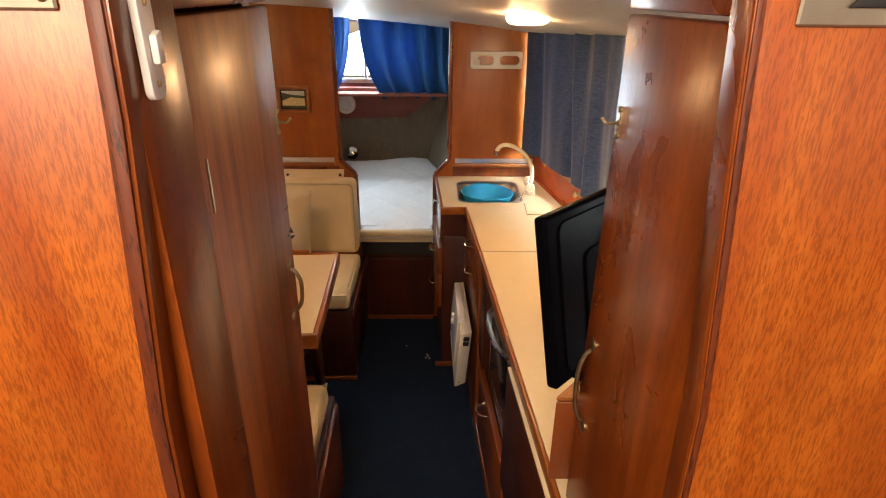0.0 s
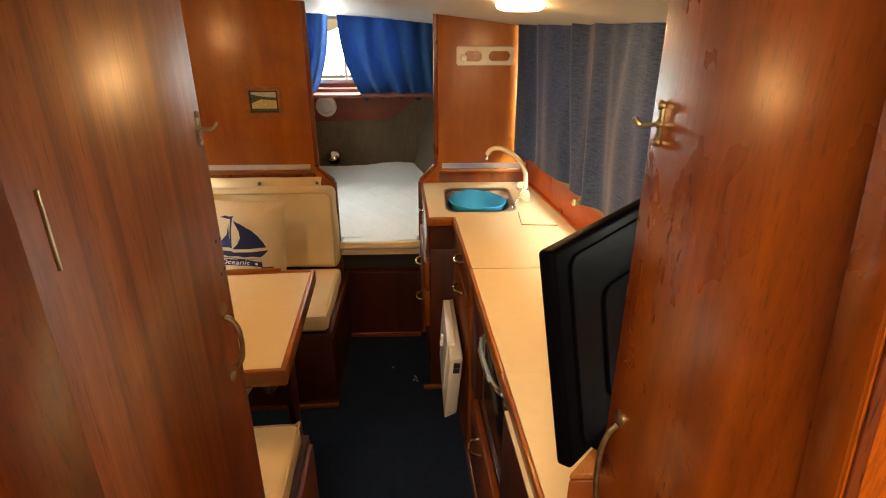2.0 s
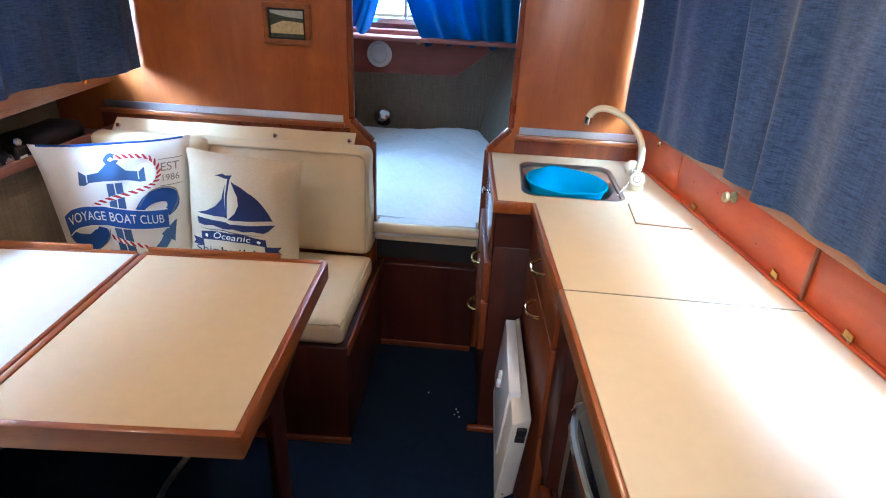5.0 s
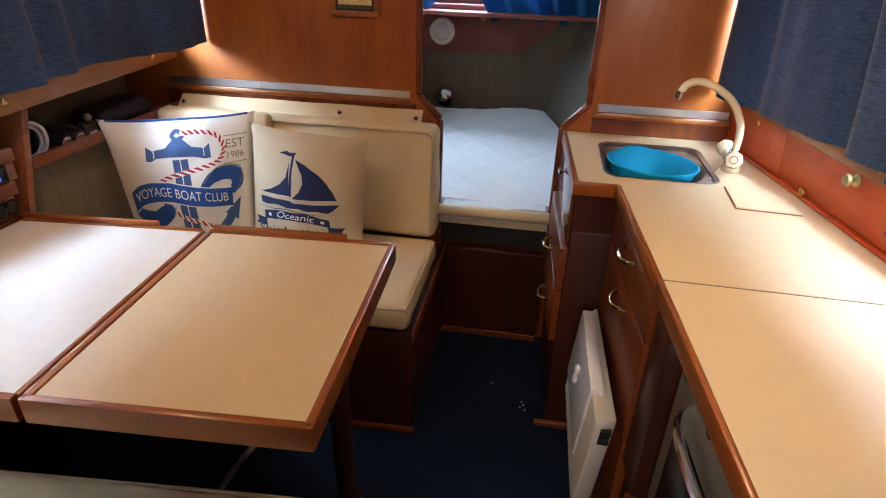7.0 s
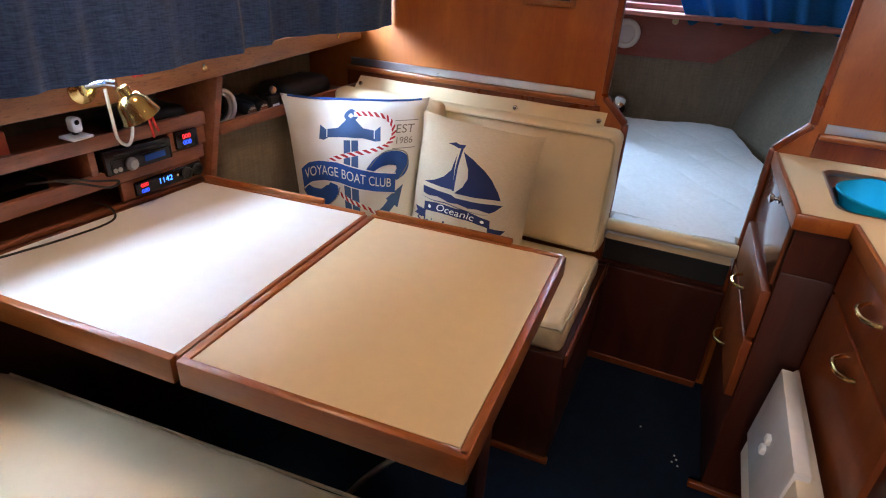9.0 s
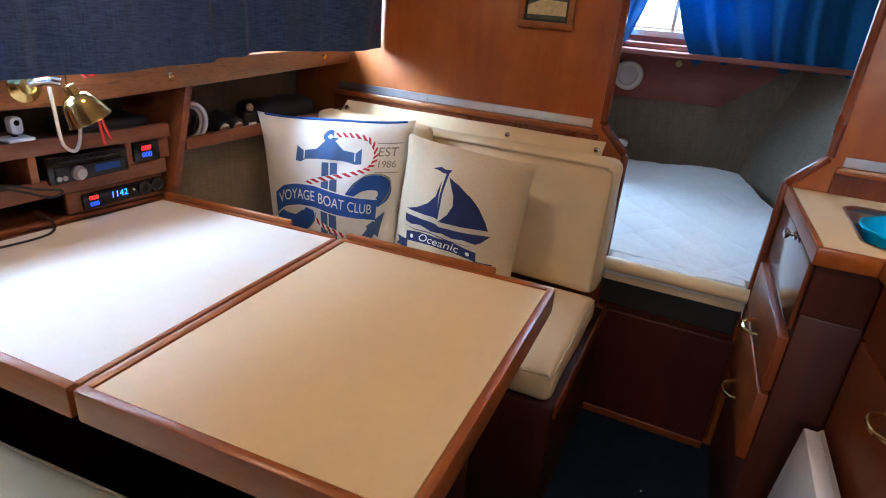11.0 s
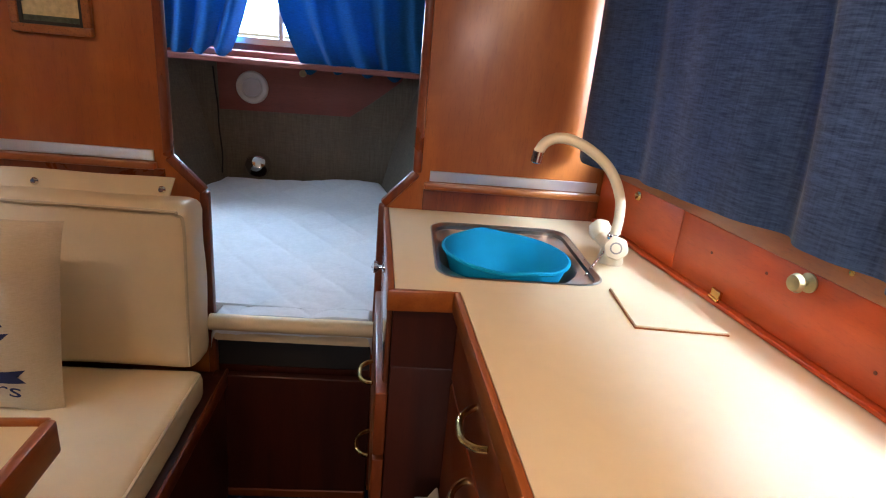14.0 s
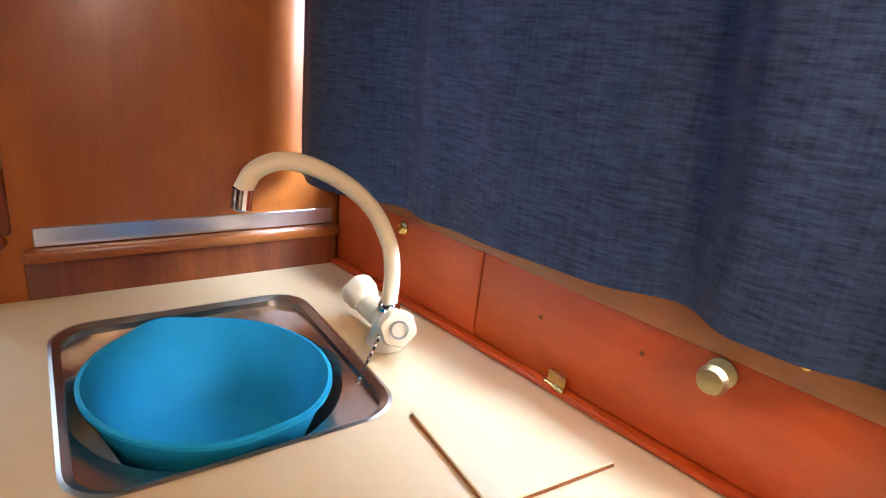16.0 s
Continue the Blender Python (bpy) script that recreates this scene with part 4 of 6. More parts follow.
solid("ceiling_wheelhouse", box(-1.95, 1.1, -1.95, 0.9, 2.5, 2.54, 0), HEADLINER, "pale wheelhouse roof lining", "ceiling", "structure")
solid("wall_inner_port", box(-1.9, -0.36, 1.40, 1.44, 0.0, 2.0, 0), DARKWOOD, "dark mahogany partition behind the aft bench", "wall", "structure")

# television on its corner cupboard
cup = thing("corner_cupboard", (0.45, 1.35, 0.9), "mahogany corner cupboard on the aft worktop", "cupboard")
foot = [(0.205, 1.245), (0.47, 1.53), (hull(1.53) - 0.01, 1.53), (hull(1.12) - 0.01, 1.12), (0.268, 1.12), (0.268, 1.245)]
part("body", prism(foot, 0.902, 1.105, "z", 0.003), DRAWERWOOD, cup)
part("top", prism(foot, 1.106, 1.12, "z", 0.004, 2), FACIA, cup)
tv = thing("television", (0.36, 1.42, 1.12), "small black flat television seen from behind, tilted", "television")
# built flat in the x-z plane, then turned and tilted into the corner
tvm = Matrix.Translation((0.199, 1.221, 1.15)) @ Matrix.Rotation(radians(45), 4, "Z") @ Matrix.Rotation(radians(-10.5), 4, "X")


def tv_part(name, bm, mat, lab=""):
    bm.transform(tvm)
    return part(name, bm, mat, tv, lab)


TW, TH = 0.50, 0.338
bez = prism([(0, 0), (TW, 0), (TW, TH), (0, TH)], 0.0, 0.026, "y", 0.007, 3)
tv_part("screen_bezel", bez, TVBLACK)
back = prism(rounded(0.035, TW - 0.035, 0.02, TH - 0.018, 0.02, 3), -0.004, -0.0005, "y", 0.0012, 1)
tv_part("back_cover", back, TVBLACK)
tv_part("rear_box", prism(rounded(0.11, TW - 0.11, 0.06, TH - 0.09, 0.02, 3), -0.009, -0.0045, "y", 0.0015, 1), TVBLACK)
tv_part("screen", box(0.016, TW - 0.016, 0.0262, 0.0275, 0.02, TH - 0.016, 0.0005), TVBLACK)
for k in range(3):
    tv_part("vent_slot", box(0.2, 0.3, -0.0100, -0.0092, TH - 0.13 + 0.012 * k, TH - 0.126 + 0.012 * k, 0), RUBBER)
part("stand", prism([(0.28, 1.27), (0.42, 1.41), (0.36, 1.45), (0.23, 1.32)], 1.1205, 1.135, "z", 0.003), TVBLACK, tv)
part("stand_neck", box(0.30, 0.345, 1.325, 1.375, 1.13, 1.19, 0.004), TVBLACK, tv)

# ---- curtains ----
def curtain(name, f, y0, y1, ztop, zbot, folds, amp, mat, label, seed, lean=0.0):
    """Cloth along the line x = f(y); zbot gives the hem."""
    def pt(u, v):
        y = y0 + (y1 - y0) * u
        z = ztop(y) * v + zbot(y) * (1 - v)
        k = noise.noise(Vector((u * folds * 0.7 + seed, 3.1 * seed, v * 0.6)))
        gather = 0.35 + 0.65 * abs(noise.noise(Vector((u * 5.3 + 2 * seed, 1.7, 0.3 * v)))) * 1.6
        w = math.sin(u * folds * 6.283 + 5.0 * k) * amp * gather * (1.15 - 0.35 * v)
        w += 0.12 * amp * math.sin(u * folds * 15.1 + 4 * k + seed)
        return (f(y) + w + lean * v + 0.010 * k * (1 - v), y, z)
    g = thing(name, (f((y0 + y1) / 2), (y0 + y1) / 2, zbot((y0 + y1) / 2)), label, "curtain")
    part("cloth", sheet(pt, 260, 22, 0.0015), mat, g)
    return g


def stb_curtain(y):
    return hull(y) - 0.042 - 0.032 * math.exp(-((y - 3.38) / 0.2) ** 2) - 0.0


def port_curtain(y):
    return port(y) + 0.07 + 0.06 * math.exp(-((y - 3.4) / 0.25) ** 2)


curtain("starboard_curtain", stb_curtain, 1.5, 3.392, lambda y: 1.655 + 0.05 * (3.4 - y), lambda y: 1.066 + 0.011 * min(1, max(0, (3.1 - y) / 0.35)) + 0.003 * math.sin(y * 9) + 0.005 * noise.noise(Vector((y * 5, 0, 2))), 7, 0.028, DENIM, "dark blue woven curtain over the starboard window", 2.0, -0.012)
curtain("port_curtain", port_curtain, 1.55, 3.402, lambda y: 1.70 + 0.05 * (3.4 - y), lambda y: 1.082 + 0.036 * min(1, max(0, (y - 2.5) / 0.45)) + 0.012 * max(0, (y - 3.1) / 0.3) + 0.004 * math.sin(y * 11), 12, 0.014, DENIM, "dark blue woven curtain over the port window", 5.0, 0.01)
for name, f, y0, y1, sgn in (("valance_starboard", lambda y: hull(y) - 0.03, 1.5, 3.40, 1), ("valance_port", lambda y: port(y) + 0.06, 1.55, 3.40, -1)):
    def board(u, v, f=f, y0=y0, y1=y1):
        y = y0 + (y1 - y0) * u
        x = f(y)
        return (x, y, (1.66 + 0.05 * (3.4 - y) + (0.03 if x < 0 else 0)) * (1 - v) + (roof(x, y) + 0.002) * v)
    solid(name, sheet(board, 10, 1, 0.012), WHITEPAINT, "cream painted board above the curtain", "trim", "structure")

# ---- port shelves ----
shelf = thing("port_shelves", (-1.6, 2.5, 0.74), "mahogany shelf unit along the port side", "shelf")


def pboard(y0, y1, z0, z1, t0, t1, r=0.003):
    """A board following the port line; z0, z1 as heights at y0 and y1."""
    bm = bmesh.new()
    vs = []
    for y, (za, zb) in ((y0, z0), (y1, z1)):
        vs.append([bm.verts.new((port(y) - t, y, z)) for t, z in ((t0, za), (t1, za), (t1, zb), (t0, zb))])
    bm.faces.new(vs[0])
    bm.faces.new(vs[1])
    for i in range(4):
        j = (i + 1) % 4
        bm.faces.new((vs[0][i], vs[0][j], vs[1][j], vs[1][i]))
    bmesh.ops.recalc_face_normals(bm, faces=bm.faces)
    return bevel(bm, r, 2)


part("facia", join(pboard(1.5, 2.45, (1.008, 1.088), (1.009, 1.088), 0.0, 0.024, 0.005), pboard(2.451, 3.40, (1.009, 1.088), (1.068, 1.122), 0.0, 0.024, 0.005)), FACIA, shelf, "grainy brown facia board")
part("top", pboard(1.5, 3.40, (1.058, 1.07), (1.072, 1.084), 0.0245, 0.25), SHELFWOOD, shelf)
part("upper_rail", pboard(1.5, 2.69, (0.905, 0.942), (0.902, 0.938), 0.006, 0.024), SHELFWOOD, shelf)
part("upper_shelf", pboard(1.5, 2.69, (0.905, 0.915), (0.902, 0.912), 0.025, 0.24), SHELFWOOD, shelf)
part("lower_rail", pboard(1.5, 2.67, (0.787, 0.826), (0.81, 0.848), 0.006, 0.024), SHELFWOOD, shelf)
part("lower_shelf", pboard(1.5, 2.67, (0.787, 0.797), (0.81, 0.82), 0.025, 0.24), SHELFWOOD, shelf)
part("base_rail", pboard(1.5, 2.66, (0.735, 0.750), (0.735, 0.748), 0.006, 0.024), SHELFWOOD, shelf)
part("base_shelf", pboard(1.5, 2.66, (0.70, 0.734), (0.70, 0.734), 0.006, 0.24), SHELFWOOD, shelf)
part("fore_rail", pboard(2.74, 3.395, (0.855, 0.888), (0.872, 0.907), 0.012, 0.03), SHELFWOOD, shelf)
part("fore_shelf", pboard(2.74, 3.395, (0.857, 0.867), (0.874, 0.884), 0.031, 0.24), SHELFWOOD, shelf)
post = pboard(2.662, 2.684, (0.70, 1.040), (0.70, 1.040), -0.002, 0.24)
for v in post.verts:
    v.co.y += max(0, v.co.z - 0.74) / 0.29 * 0.09
part("post", post, SHELFWOOD, shelf)
part("divider", pboard(2.345, 2.363, (0.825, 0.903), (0.825, 0.903), 0.008, 0.2), SHELFWOOD, shelf)
part("panel_back", pboard(2.41, 2.655, (0.751, 0.803), (0.749, 0.809), 0.010, 0.024), SHELFWOOD, shelf)
part("gauge_board", pboard(2.566, 2.685, (0.846, 0.902), (0.849, 0.902), 0.010, 0.024), SHELFWOOD, shelf)
part("side_board", pboard(2.735, 3.395, (0.40, 0.855), (0.40, 0.872), 0.05, 0.07), LINING, shelf, "grey lined side below the shelf")
for y, z in ((2.704, 1.061), (3.27, 1.092), (1.95, 1.06)):
    part("stud", lathe([(0.009, 0), (0.009, 0.003), (0.006, 0.006), (0, 0.007)], (port(y) + 0.0005, y, z), (1, 0, 0), 14), BRASS, shelf)
solid("wall_port_lining", pboard(1.5, 3.405, (0.0, 1.058), (0.0, 1.066), 0.245, 0.255), LINING, "dark grey lining behind the port shelves", "wall", "structure")
solid("wall_port_lower", pboard(1.5, 2.66, (0.0, 0.70), (0.0, 0.70), 0.02, 0.04), DARKWOOD, "dark panel below the port shelves", "wall", "structure")

# ---- forepeak ----
solid("floor_berth", prism([(-1.5, 3.44), (0.6, 3.44), (0.3, 5.2), (-1.2, 5.2)], 0.36, 0.40, "z", 0), DARKWOOD, "dark berth base behind the bulkhead", "floor", "structure")
for name, a, b in (("wall_berth_port", (-1.35, 3.44), (-0.90, 5.0)), ("wall_berth_starboard", (0.50, 3.44), (-0.10, 5.0))):
    s = 1 if a[0] < 0 else -1
    def flank(u, v, a=a, b=b, s=s):
        out = -s * 0.22 * v ** 1.3
        return (a[0] + (b[0] - a[0]) * u + out, a[1] + (b[1] - a[1]) * u, 0.4 + 0.78 * v)
    solid(name, sheet(flank, 12, 8, 0.02), LINING, "grey carpet-lined hull side over the berth", "wall", "structure")
solid("wall_berth_fore", box(-1.2, 0.4, 4.99, 5.02, 0.4, 1.16, 0), LINING, "grey carpet-lined forward end of the berth", "wall", "structure")
solid("trim_red_panel", prism([(-0.91, 1.137), (-0.905, 0.888), (-0.265, 0.90), (-0.15, 0.985), (-0.02, 1.09), (0.0, 1.137)], 4.972, 4.988, "y", 0.003), ROSE, "faded red wooden panel over the berth", "panel", "structure")
# low foredeck over the end of the berth, with the window front standing on it
solid("window_sill", join(box(-1.45, 0.5, 4.505, 4.99, 1.140, 1.162, 0.004), box(-1.45, 0.5, 4.60, 4.64, 1.163, 1.19, 0.004)), ROSE, "red wooden sill under the forward window", "sill", "structure")
WX0, WX1, WZ0, WZ1 = -0.92, -0.14, 1.235, 1.67
fore = join(box(-1.6, WX0, 4.65, 4.68, 1.163, 2.0, 0), box(WX1, 0.8, 4.65, 4.68, 1.163, 2.0, 0), box(WX0, WX1, 4.65, 4.68, 1.163, WZ0, 0), box(WX0, WX1, 4.65, 4.68, WZ1, 2.0, 0))
solid("wall_fore_trunk", fore, ROSE, "red wooden front of the cabin trunk around the window", "wall", "structure")
g = thing("window_3", (-0.53, 4.66, WZ0), "forward cabin window with aluminium frame", "window", kind="structure")
part("window_frame", join(*[box(*b) for b in ((WX0, WX1, 4.635, 4.649, WZ0 - 0.02, WZ0 + 0.012, 0.003), (WX0, WX1, 4.635, 4.649, WZ1 - 0.012, WZ1 + 0.02, 0.003), (WX0 - 0.02, WX0 + 0.012, 4.635, 4.649, WZ0 - 0.02, WZ1 + 0.02, 0.003), (WX1 - 0.012, WX1 + 0.02, 4.635, 4.649, WZ0 - 0.02, WZ1 + 0.02, 0.003), (-0.545, -0.525, 4.632, 4.649, WZ0, WZ1, 0.002))]), ALUMINIUM, g)
pane = part("pane", box(WX0, WX1, 4.662, 4.666, WZ0, WZ1, 0), GLASS, g)
pane.visible_shadow = False
wire = [(-0.925, 4.962, 1.09), (-0.918, 4.964, 0.99), (-0.910, 4.966, 0.90), (-0.909, 4.966, 0.80), (-0.897, 4.964, 0.67), (-0.901, 4.962, 0.57)]
solid("wire", tube(wire, 0.004, 6, 4), RUBBER, "thin dark wire hanging down the berth lining", "wire")
solid("wall_trunk_port", join(box(-1.62, -1.6, 3.44, 3.8, 0.9, 2.0, 0), box(-1.62, -1.6, 4.5, 5.0, 0.9, 2.0, 0), box(-1.62, -1.6, 3.8, 4.5, 0.9, 1.3, 0), box(-1.62, -1.6, 3.8, 4.5, 1.65, 2.0, 0)), WHITEPAINT, "white painted cabin trunk side", "wall", "structure")
# Unseen window, assumed so that the berth's fill light has an opening.
g = thing("assumed_window", (-1.6, 4.15, 1.3), "assumed side window of the berth, out of view, aluminium frame", "window", kind="structure")
part("window_frame", join(*[box(-1.598, -1.588, *q) for q in ((3.78, 4.52, 1.28, 1.31, 0.002), (3.78, 4.52, 1.64, 1.67, 0.002), (3.78, 3.81, 1.311, 1.639, 0.002), (4.49, 4.52, 1.311, 1.639, 0.002))]), ALUMINIUM, g)
solid("wall_trunk_starboard", box(0.68, 0.70, 3.44, 5.0, 0.9, 2.0, 0), WHITEPAINT, "white painted cabin trunk side", "wall", "structure")


def fore_curtain(x0, x1, pull, hem, seed, folds):
    def pt(u, v):
        x = x0 + (x1 - x0) * u
        k = noise.noise(Vector((u * folds + seed, v, 1.3)))
        w = math.sin(u * folds * 6.283 + 2 * k + seed) * 0.02
        xx = x + pull * (1 - v) ** 2.5 * (1 - u if pull > 0 else u)
        return (xx, 4.555 + w, (hem + 0.018 * math.sin(u * folds * 6.283 + seed) + 0.03 * noise.noise(Vector((u * 3, seed, 0)))) * (1 - v) + 1.70 * v)
    g = thing("fore_curtain", ((x0 + x1) / 2, 4.555, hem), "bright blue curtain drawn half across the forward window", "curtain", "forward window curtains")
    part("cloth", sheet(pt, 90, 16, 0.0015), BRIGHTBLUE, g)


fore_curtain(-1.15, -0.625, -0.10, 1.168, 1.0, 5)
fore_curtain(-0.56, 0.30, 0.15, 1.145, 4.2, 6)
rod = thing("curtain_rod", (-0.4, 4.555, 1.71), "white curtain rail with small brackets above the window", "rail")
part("rail", tube([(-1.3, 4.555, 1.708), (0.4, 4.555, 1.708)], 0.007, 10, 1), WHITEPAINT, rod)
for x in (-0.6, -0.42):
    part("bracket", box(x - 0.015, x + 0.015, 4.54, 4.649, 1.70, 1.735, 0.003), CHROME, rod)
spk = thing("wall_speaker", (-0.74, 4.97, 1.01), "round white speaker on the red panel", "speaker")
part("rim", lathe([(0.046, 0.0), (0.075, 0.0), (0.078, 0.006), (0.07, 0.018), (0.052, 0.022), (0.046, 0.012)], (-0.742, 4.971, 1.005), (0, -1, 0), 36), WHITEPLASTIC, spk)
part("grille", lathe([(0.0505, 0.004), (0.048, 0.012), (0.03, 0.016), (0, 0.018)], (-0.742, 4.971, 1.005), (0, -1, 0), 36), CLEARLID, spk)
solid("wall_stud", disc((-0.50, 4.971, 1.09), (0, -1, 0), 0.017, 0.01), DULLBRASS, "small round metal stud on the red panel", "stud")
lampb = thing("berth_lamp", (-0.66, 4.8, 0.62), "small chrome berth lamp with domed shade", "lamp")
part("shade", lathe([(0.0, 0.06), (0.03, 0.055), (0.052, 0.03), (0.062, 0), (0.058, -0.002), (0.05, 0.025), (0, 0.05)], (-0.70, 4.88, 0.645), (0.3, -1, 0.5), 28), CHROME, lampb)
part("bracket", tube([(-0.70, 4.88, 0.645), (-0.705, 4.94, 0.67), (-0.71, 4.985, 0.67)], 0.012, 10, 4), CHROME, lampb)


def mattress_top(x, y):
    return 0.588 + 0.015 * max(0, (y - 3.5) / 1.3) + 0.04 * math.exp(-((x + 0.2) / 0.25) ** 2) * max(0, (y - 4.1) / 0.8) + 0.01 * noise.noise(Vector((x * 4, y * 3, 0)))


bed = thing("berth_mattress", (-0.3, 4.1, 0.5), "berth mattress under a white quilted sheet", "mattress")
mp = [(-0.464, 3.39), (-0.046, 3.39), (-0.046, 3.46), (0.36, 3.46), (-0.05, 4.70), (-0.25, 4.8), (-0.80, 4.78), (-1.2, 3.46), (-0.464, 3.46)]
def bedtop(u, v):
    y = 3.38 + 1.43 * v
    x0 = -1.20 + 0.37 * max(0, v)
    x1 = 0.38 - 0.47 * v
    if y < 3.45:
        x0, x1 = -0.466, -0.044
    x = x0 + (x1 - x0) * u
    e = min(u, 1 - u)
    z = mattress_top(x, y) - 0.05 * max(0, 1 - e / 0.04) ** 2 - 0.05 * max(0, 1 - v / 0.012) ** 2 - 0.03 * max(0, 1 - (1 - v) / 0.05) ** 2
    q = abs(math.sin((x + y * 0.8) * 15.0)) ** 0.25 * abs(math.sin((x - y * 0.8) * 15.0)) ** 0.25
    crease = 0.004 * max(0, noise.noise(Vector((x * 6 + y * 2, y * 9, 3)))) ** 0.5
    return (x, y, z - 0.009 * (1 - q) + crease)
part("sheet", sheet(bedtop, 190, 190), SHEET, bed, "white quilted sheet")
part("front_roll", tube([(-0.466, 3.385, 0.563), (-0.25, 3.38, 0.565), (-0.044, 3.385, 0.563)], 0.022, 12, 6), CREAM, bed, "cream rounded mattress edge")
# Near-black block added to keep the shaded gap below the mattress dark.
part("gap_shade", prism([(-1.1, 3.44), (0.3, 3.44), (-0.05, 4.75), (-0.8, 4.75)], 0.401, 0.501, "z", 0.004), RUBBER, bed, "near-black block standing in for the shade under the mattress")
part("core", prism(mp, 0.502, 0.545, "z", 0.01), CREAM, bed)

# ---- ceiling lamp, pictures, holder ----
def ceiling_lamp(cx, cy):
    g = thing("ceiling_lamp", (cx, cy, roof(cx, cy)), "oval ceiling lamp, lit warm white, grey metal base", "lamp", "twin ceiling lamps")
    lz = roof(cx, cy)
    oval = lambda a, b, k: [(cx + a * math.cos(2 * math.pi * i / k), cy + b * math.sin(2 * math.pi * i / k)) for i in range(k)]
    part("base", prism(oval(0.078, 0.05, 28), lz - 0.014, lz + 0.012, "z", 0.004), PEWTER, g)
    bm = bmesh.new()
    rings = [[bm.verts.new((x, y, lz + dz)) for x, y in oval(0.068 * k, 0.042 * k, 28)] for k, dz in ((1.0, -0.0145), (1.0, -0.026), (0.93, -0.036), (0.75, -0.042), (0.4, -0.044))]
    for a, b in zip(rings, rings[1:]):
        for i in range(28):
            j = (i + 1) % 28
            bm.faces.new((a[i], a[j], b[j], b[i]))
    bm.faces.new(rings[-1])
    part("diffuser", bm, LAMPGLOW, g, "glowing warm white diffuser")


ceiling_lamp(0.258, 2.30)
ceiling_lamp(-1.12, 2.30)


def picture(x0, x1, z0, z1, label):
    g = thing("framed_picture", ((x0 + x1) / 2, BULK, z0), label, "picture", "pictures on the bulkhead")
    w = 0.018
    y0, y1 = BULK - 0.016, BULK - 0.001
    for b in ((x0, x1, z0, z0 + w), (x0, x1, z1 - w, z1), (x0, x0 + w, z0 + w, z1 - w), (x1 - w, x1, z0 + w, z1 - w)):
        part("frame", box(b[0], b[1], y0, y1, b[2], b[3], 0.003, 2), FACIA, g)
    ix0, ix1, iz0, iz1 = x0 + w, x1 - w, z0 + w, z1 - w
    h = iz1 - iz0
    k = 0.007
    rims = ((ix0, ix1, iz0, iz0 + k), (ix0, ix1, iz1 - k, iz1), (ix0, ix0 + k, iz0 + k, iz1 - k), (ix1 - k, ix1, iz0 + k, iz1 - k))
    part("inner_border", join(*[box(q[0], q[1], y1 - 0.010, y1 - 0.0062, q[2], q[3], 0) for q in rims]), BLACKMATT, g, "black inner border")
    part("painted_land", box(ix0, ix1, y1 - 0.006, y1 - 0.003, iz0, iz0 + 0.18 * h, 0), FOREST, g, "dark painted foreground")
    part("painted_field", prism([(ix0, iz0 + 0.18 * h), (ix1, iz0 + 0.18 * h), (ix1, iz0 + 0.55 * h), (ix0 + 0.4 * (ix1 - ix0), iz0 + 0.6 * h), (ix0, iz0 + 0.4 * h)], y1 - 0.006, y1 - 0.003, "y"), FIELD, g, "pale painted field")
    part("painted_trees", prism([(ix0, iz0 + 0.4 * h), (ix0 + 0.4 * (ix1 - ix0), iz0 + 0.6 * h), (ix1, iz0 + 0.55 * h), (ix1, iz0 + 0.68 * h), (ix0 + 0.5 * (ix1 - ix0), iz0 + 0.72 * h), (ix0, iz0 + 0.85 * h)], y1 - 0.006, y1 - 0.003, "y"), FOREST, g, "dark painted trees")
    part("painted_sky", prism([(ix0, iz0 + 0.85 * h), (ix0 + 0.5 * (ix1 - ix0), iz0 + 0.72 * h), (ix1, iz0 + 0.68 * h), (ix1, iz1), (ix0, iz1)], y1 - 0.006, y1 - 0.003, "y"), PALESKY, g, "pale painted sky")
    return g


picture(-0.857, -0.688, 1.24, 1.378, "small framed landscape painting on the mahogany bulkhead")
picture(-1.29, -1.165, 1.494, 1.66, "small framed landscape painting near the curtain")
hold = thing("cup_holder", (0.275, BULK, 1.47), "white plastic wall holder with two oval openings", "holder")
x0, x1, z0, z1 = 0.143, 0.405, 1.473, 1.556
bm = bmesh.new()
for loop in (rounded(x0, x1, z0, z1, 0.008, 3), rounded(x0 + 0.035, x0 + 0.118, z0 + 0.018, z1 - 0.02, 0.022, 5), rounded(x0 + 0.148, x1 - 0.012, z0 + 0.018, z1 - 0.02, 0.022, 5)):
    vs = [bm.verts.new((x, BULK - 0.03, z)) for x, z in loop]
    for i in range(len(vs)):
        bm.edges.new((vs[i], vs[(i + 1) % len(vs)]))
bmesh.ops.triangle_fill(bm, use_beauty=True, use_dissolve=False, edges=bm.edges[:])
ext = bmesh.ops.extrude_face_region(bm, geom=bm.faces[:])
bmesh.ops.translate(bm, verts=[v for v in ext["geom"] if isinstance(v, bmesh.types.BMVert)], vec=(0, 0.029, 0))
part("frame", bm, WHITEPLASTIC, hold)
part("hook", lathe([(0.016, 0), (0.018, 0.004), (0.014, 0.014), (0, 0.017)], (x0 + 0.03, BULK - 0.03, z0 + 0.035), (0.3, -1, 0), 18), WHITEPLASTIC, hold)

# ---- pillows with printed motifs ----


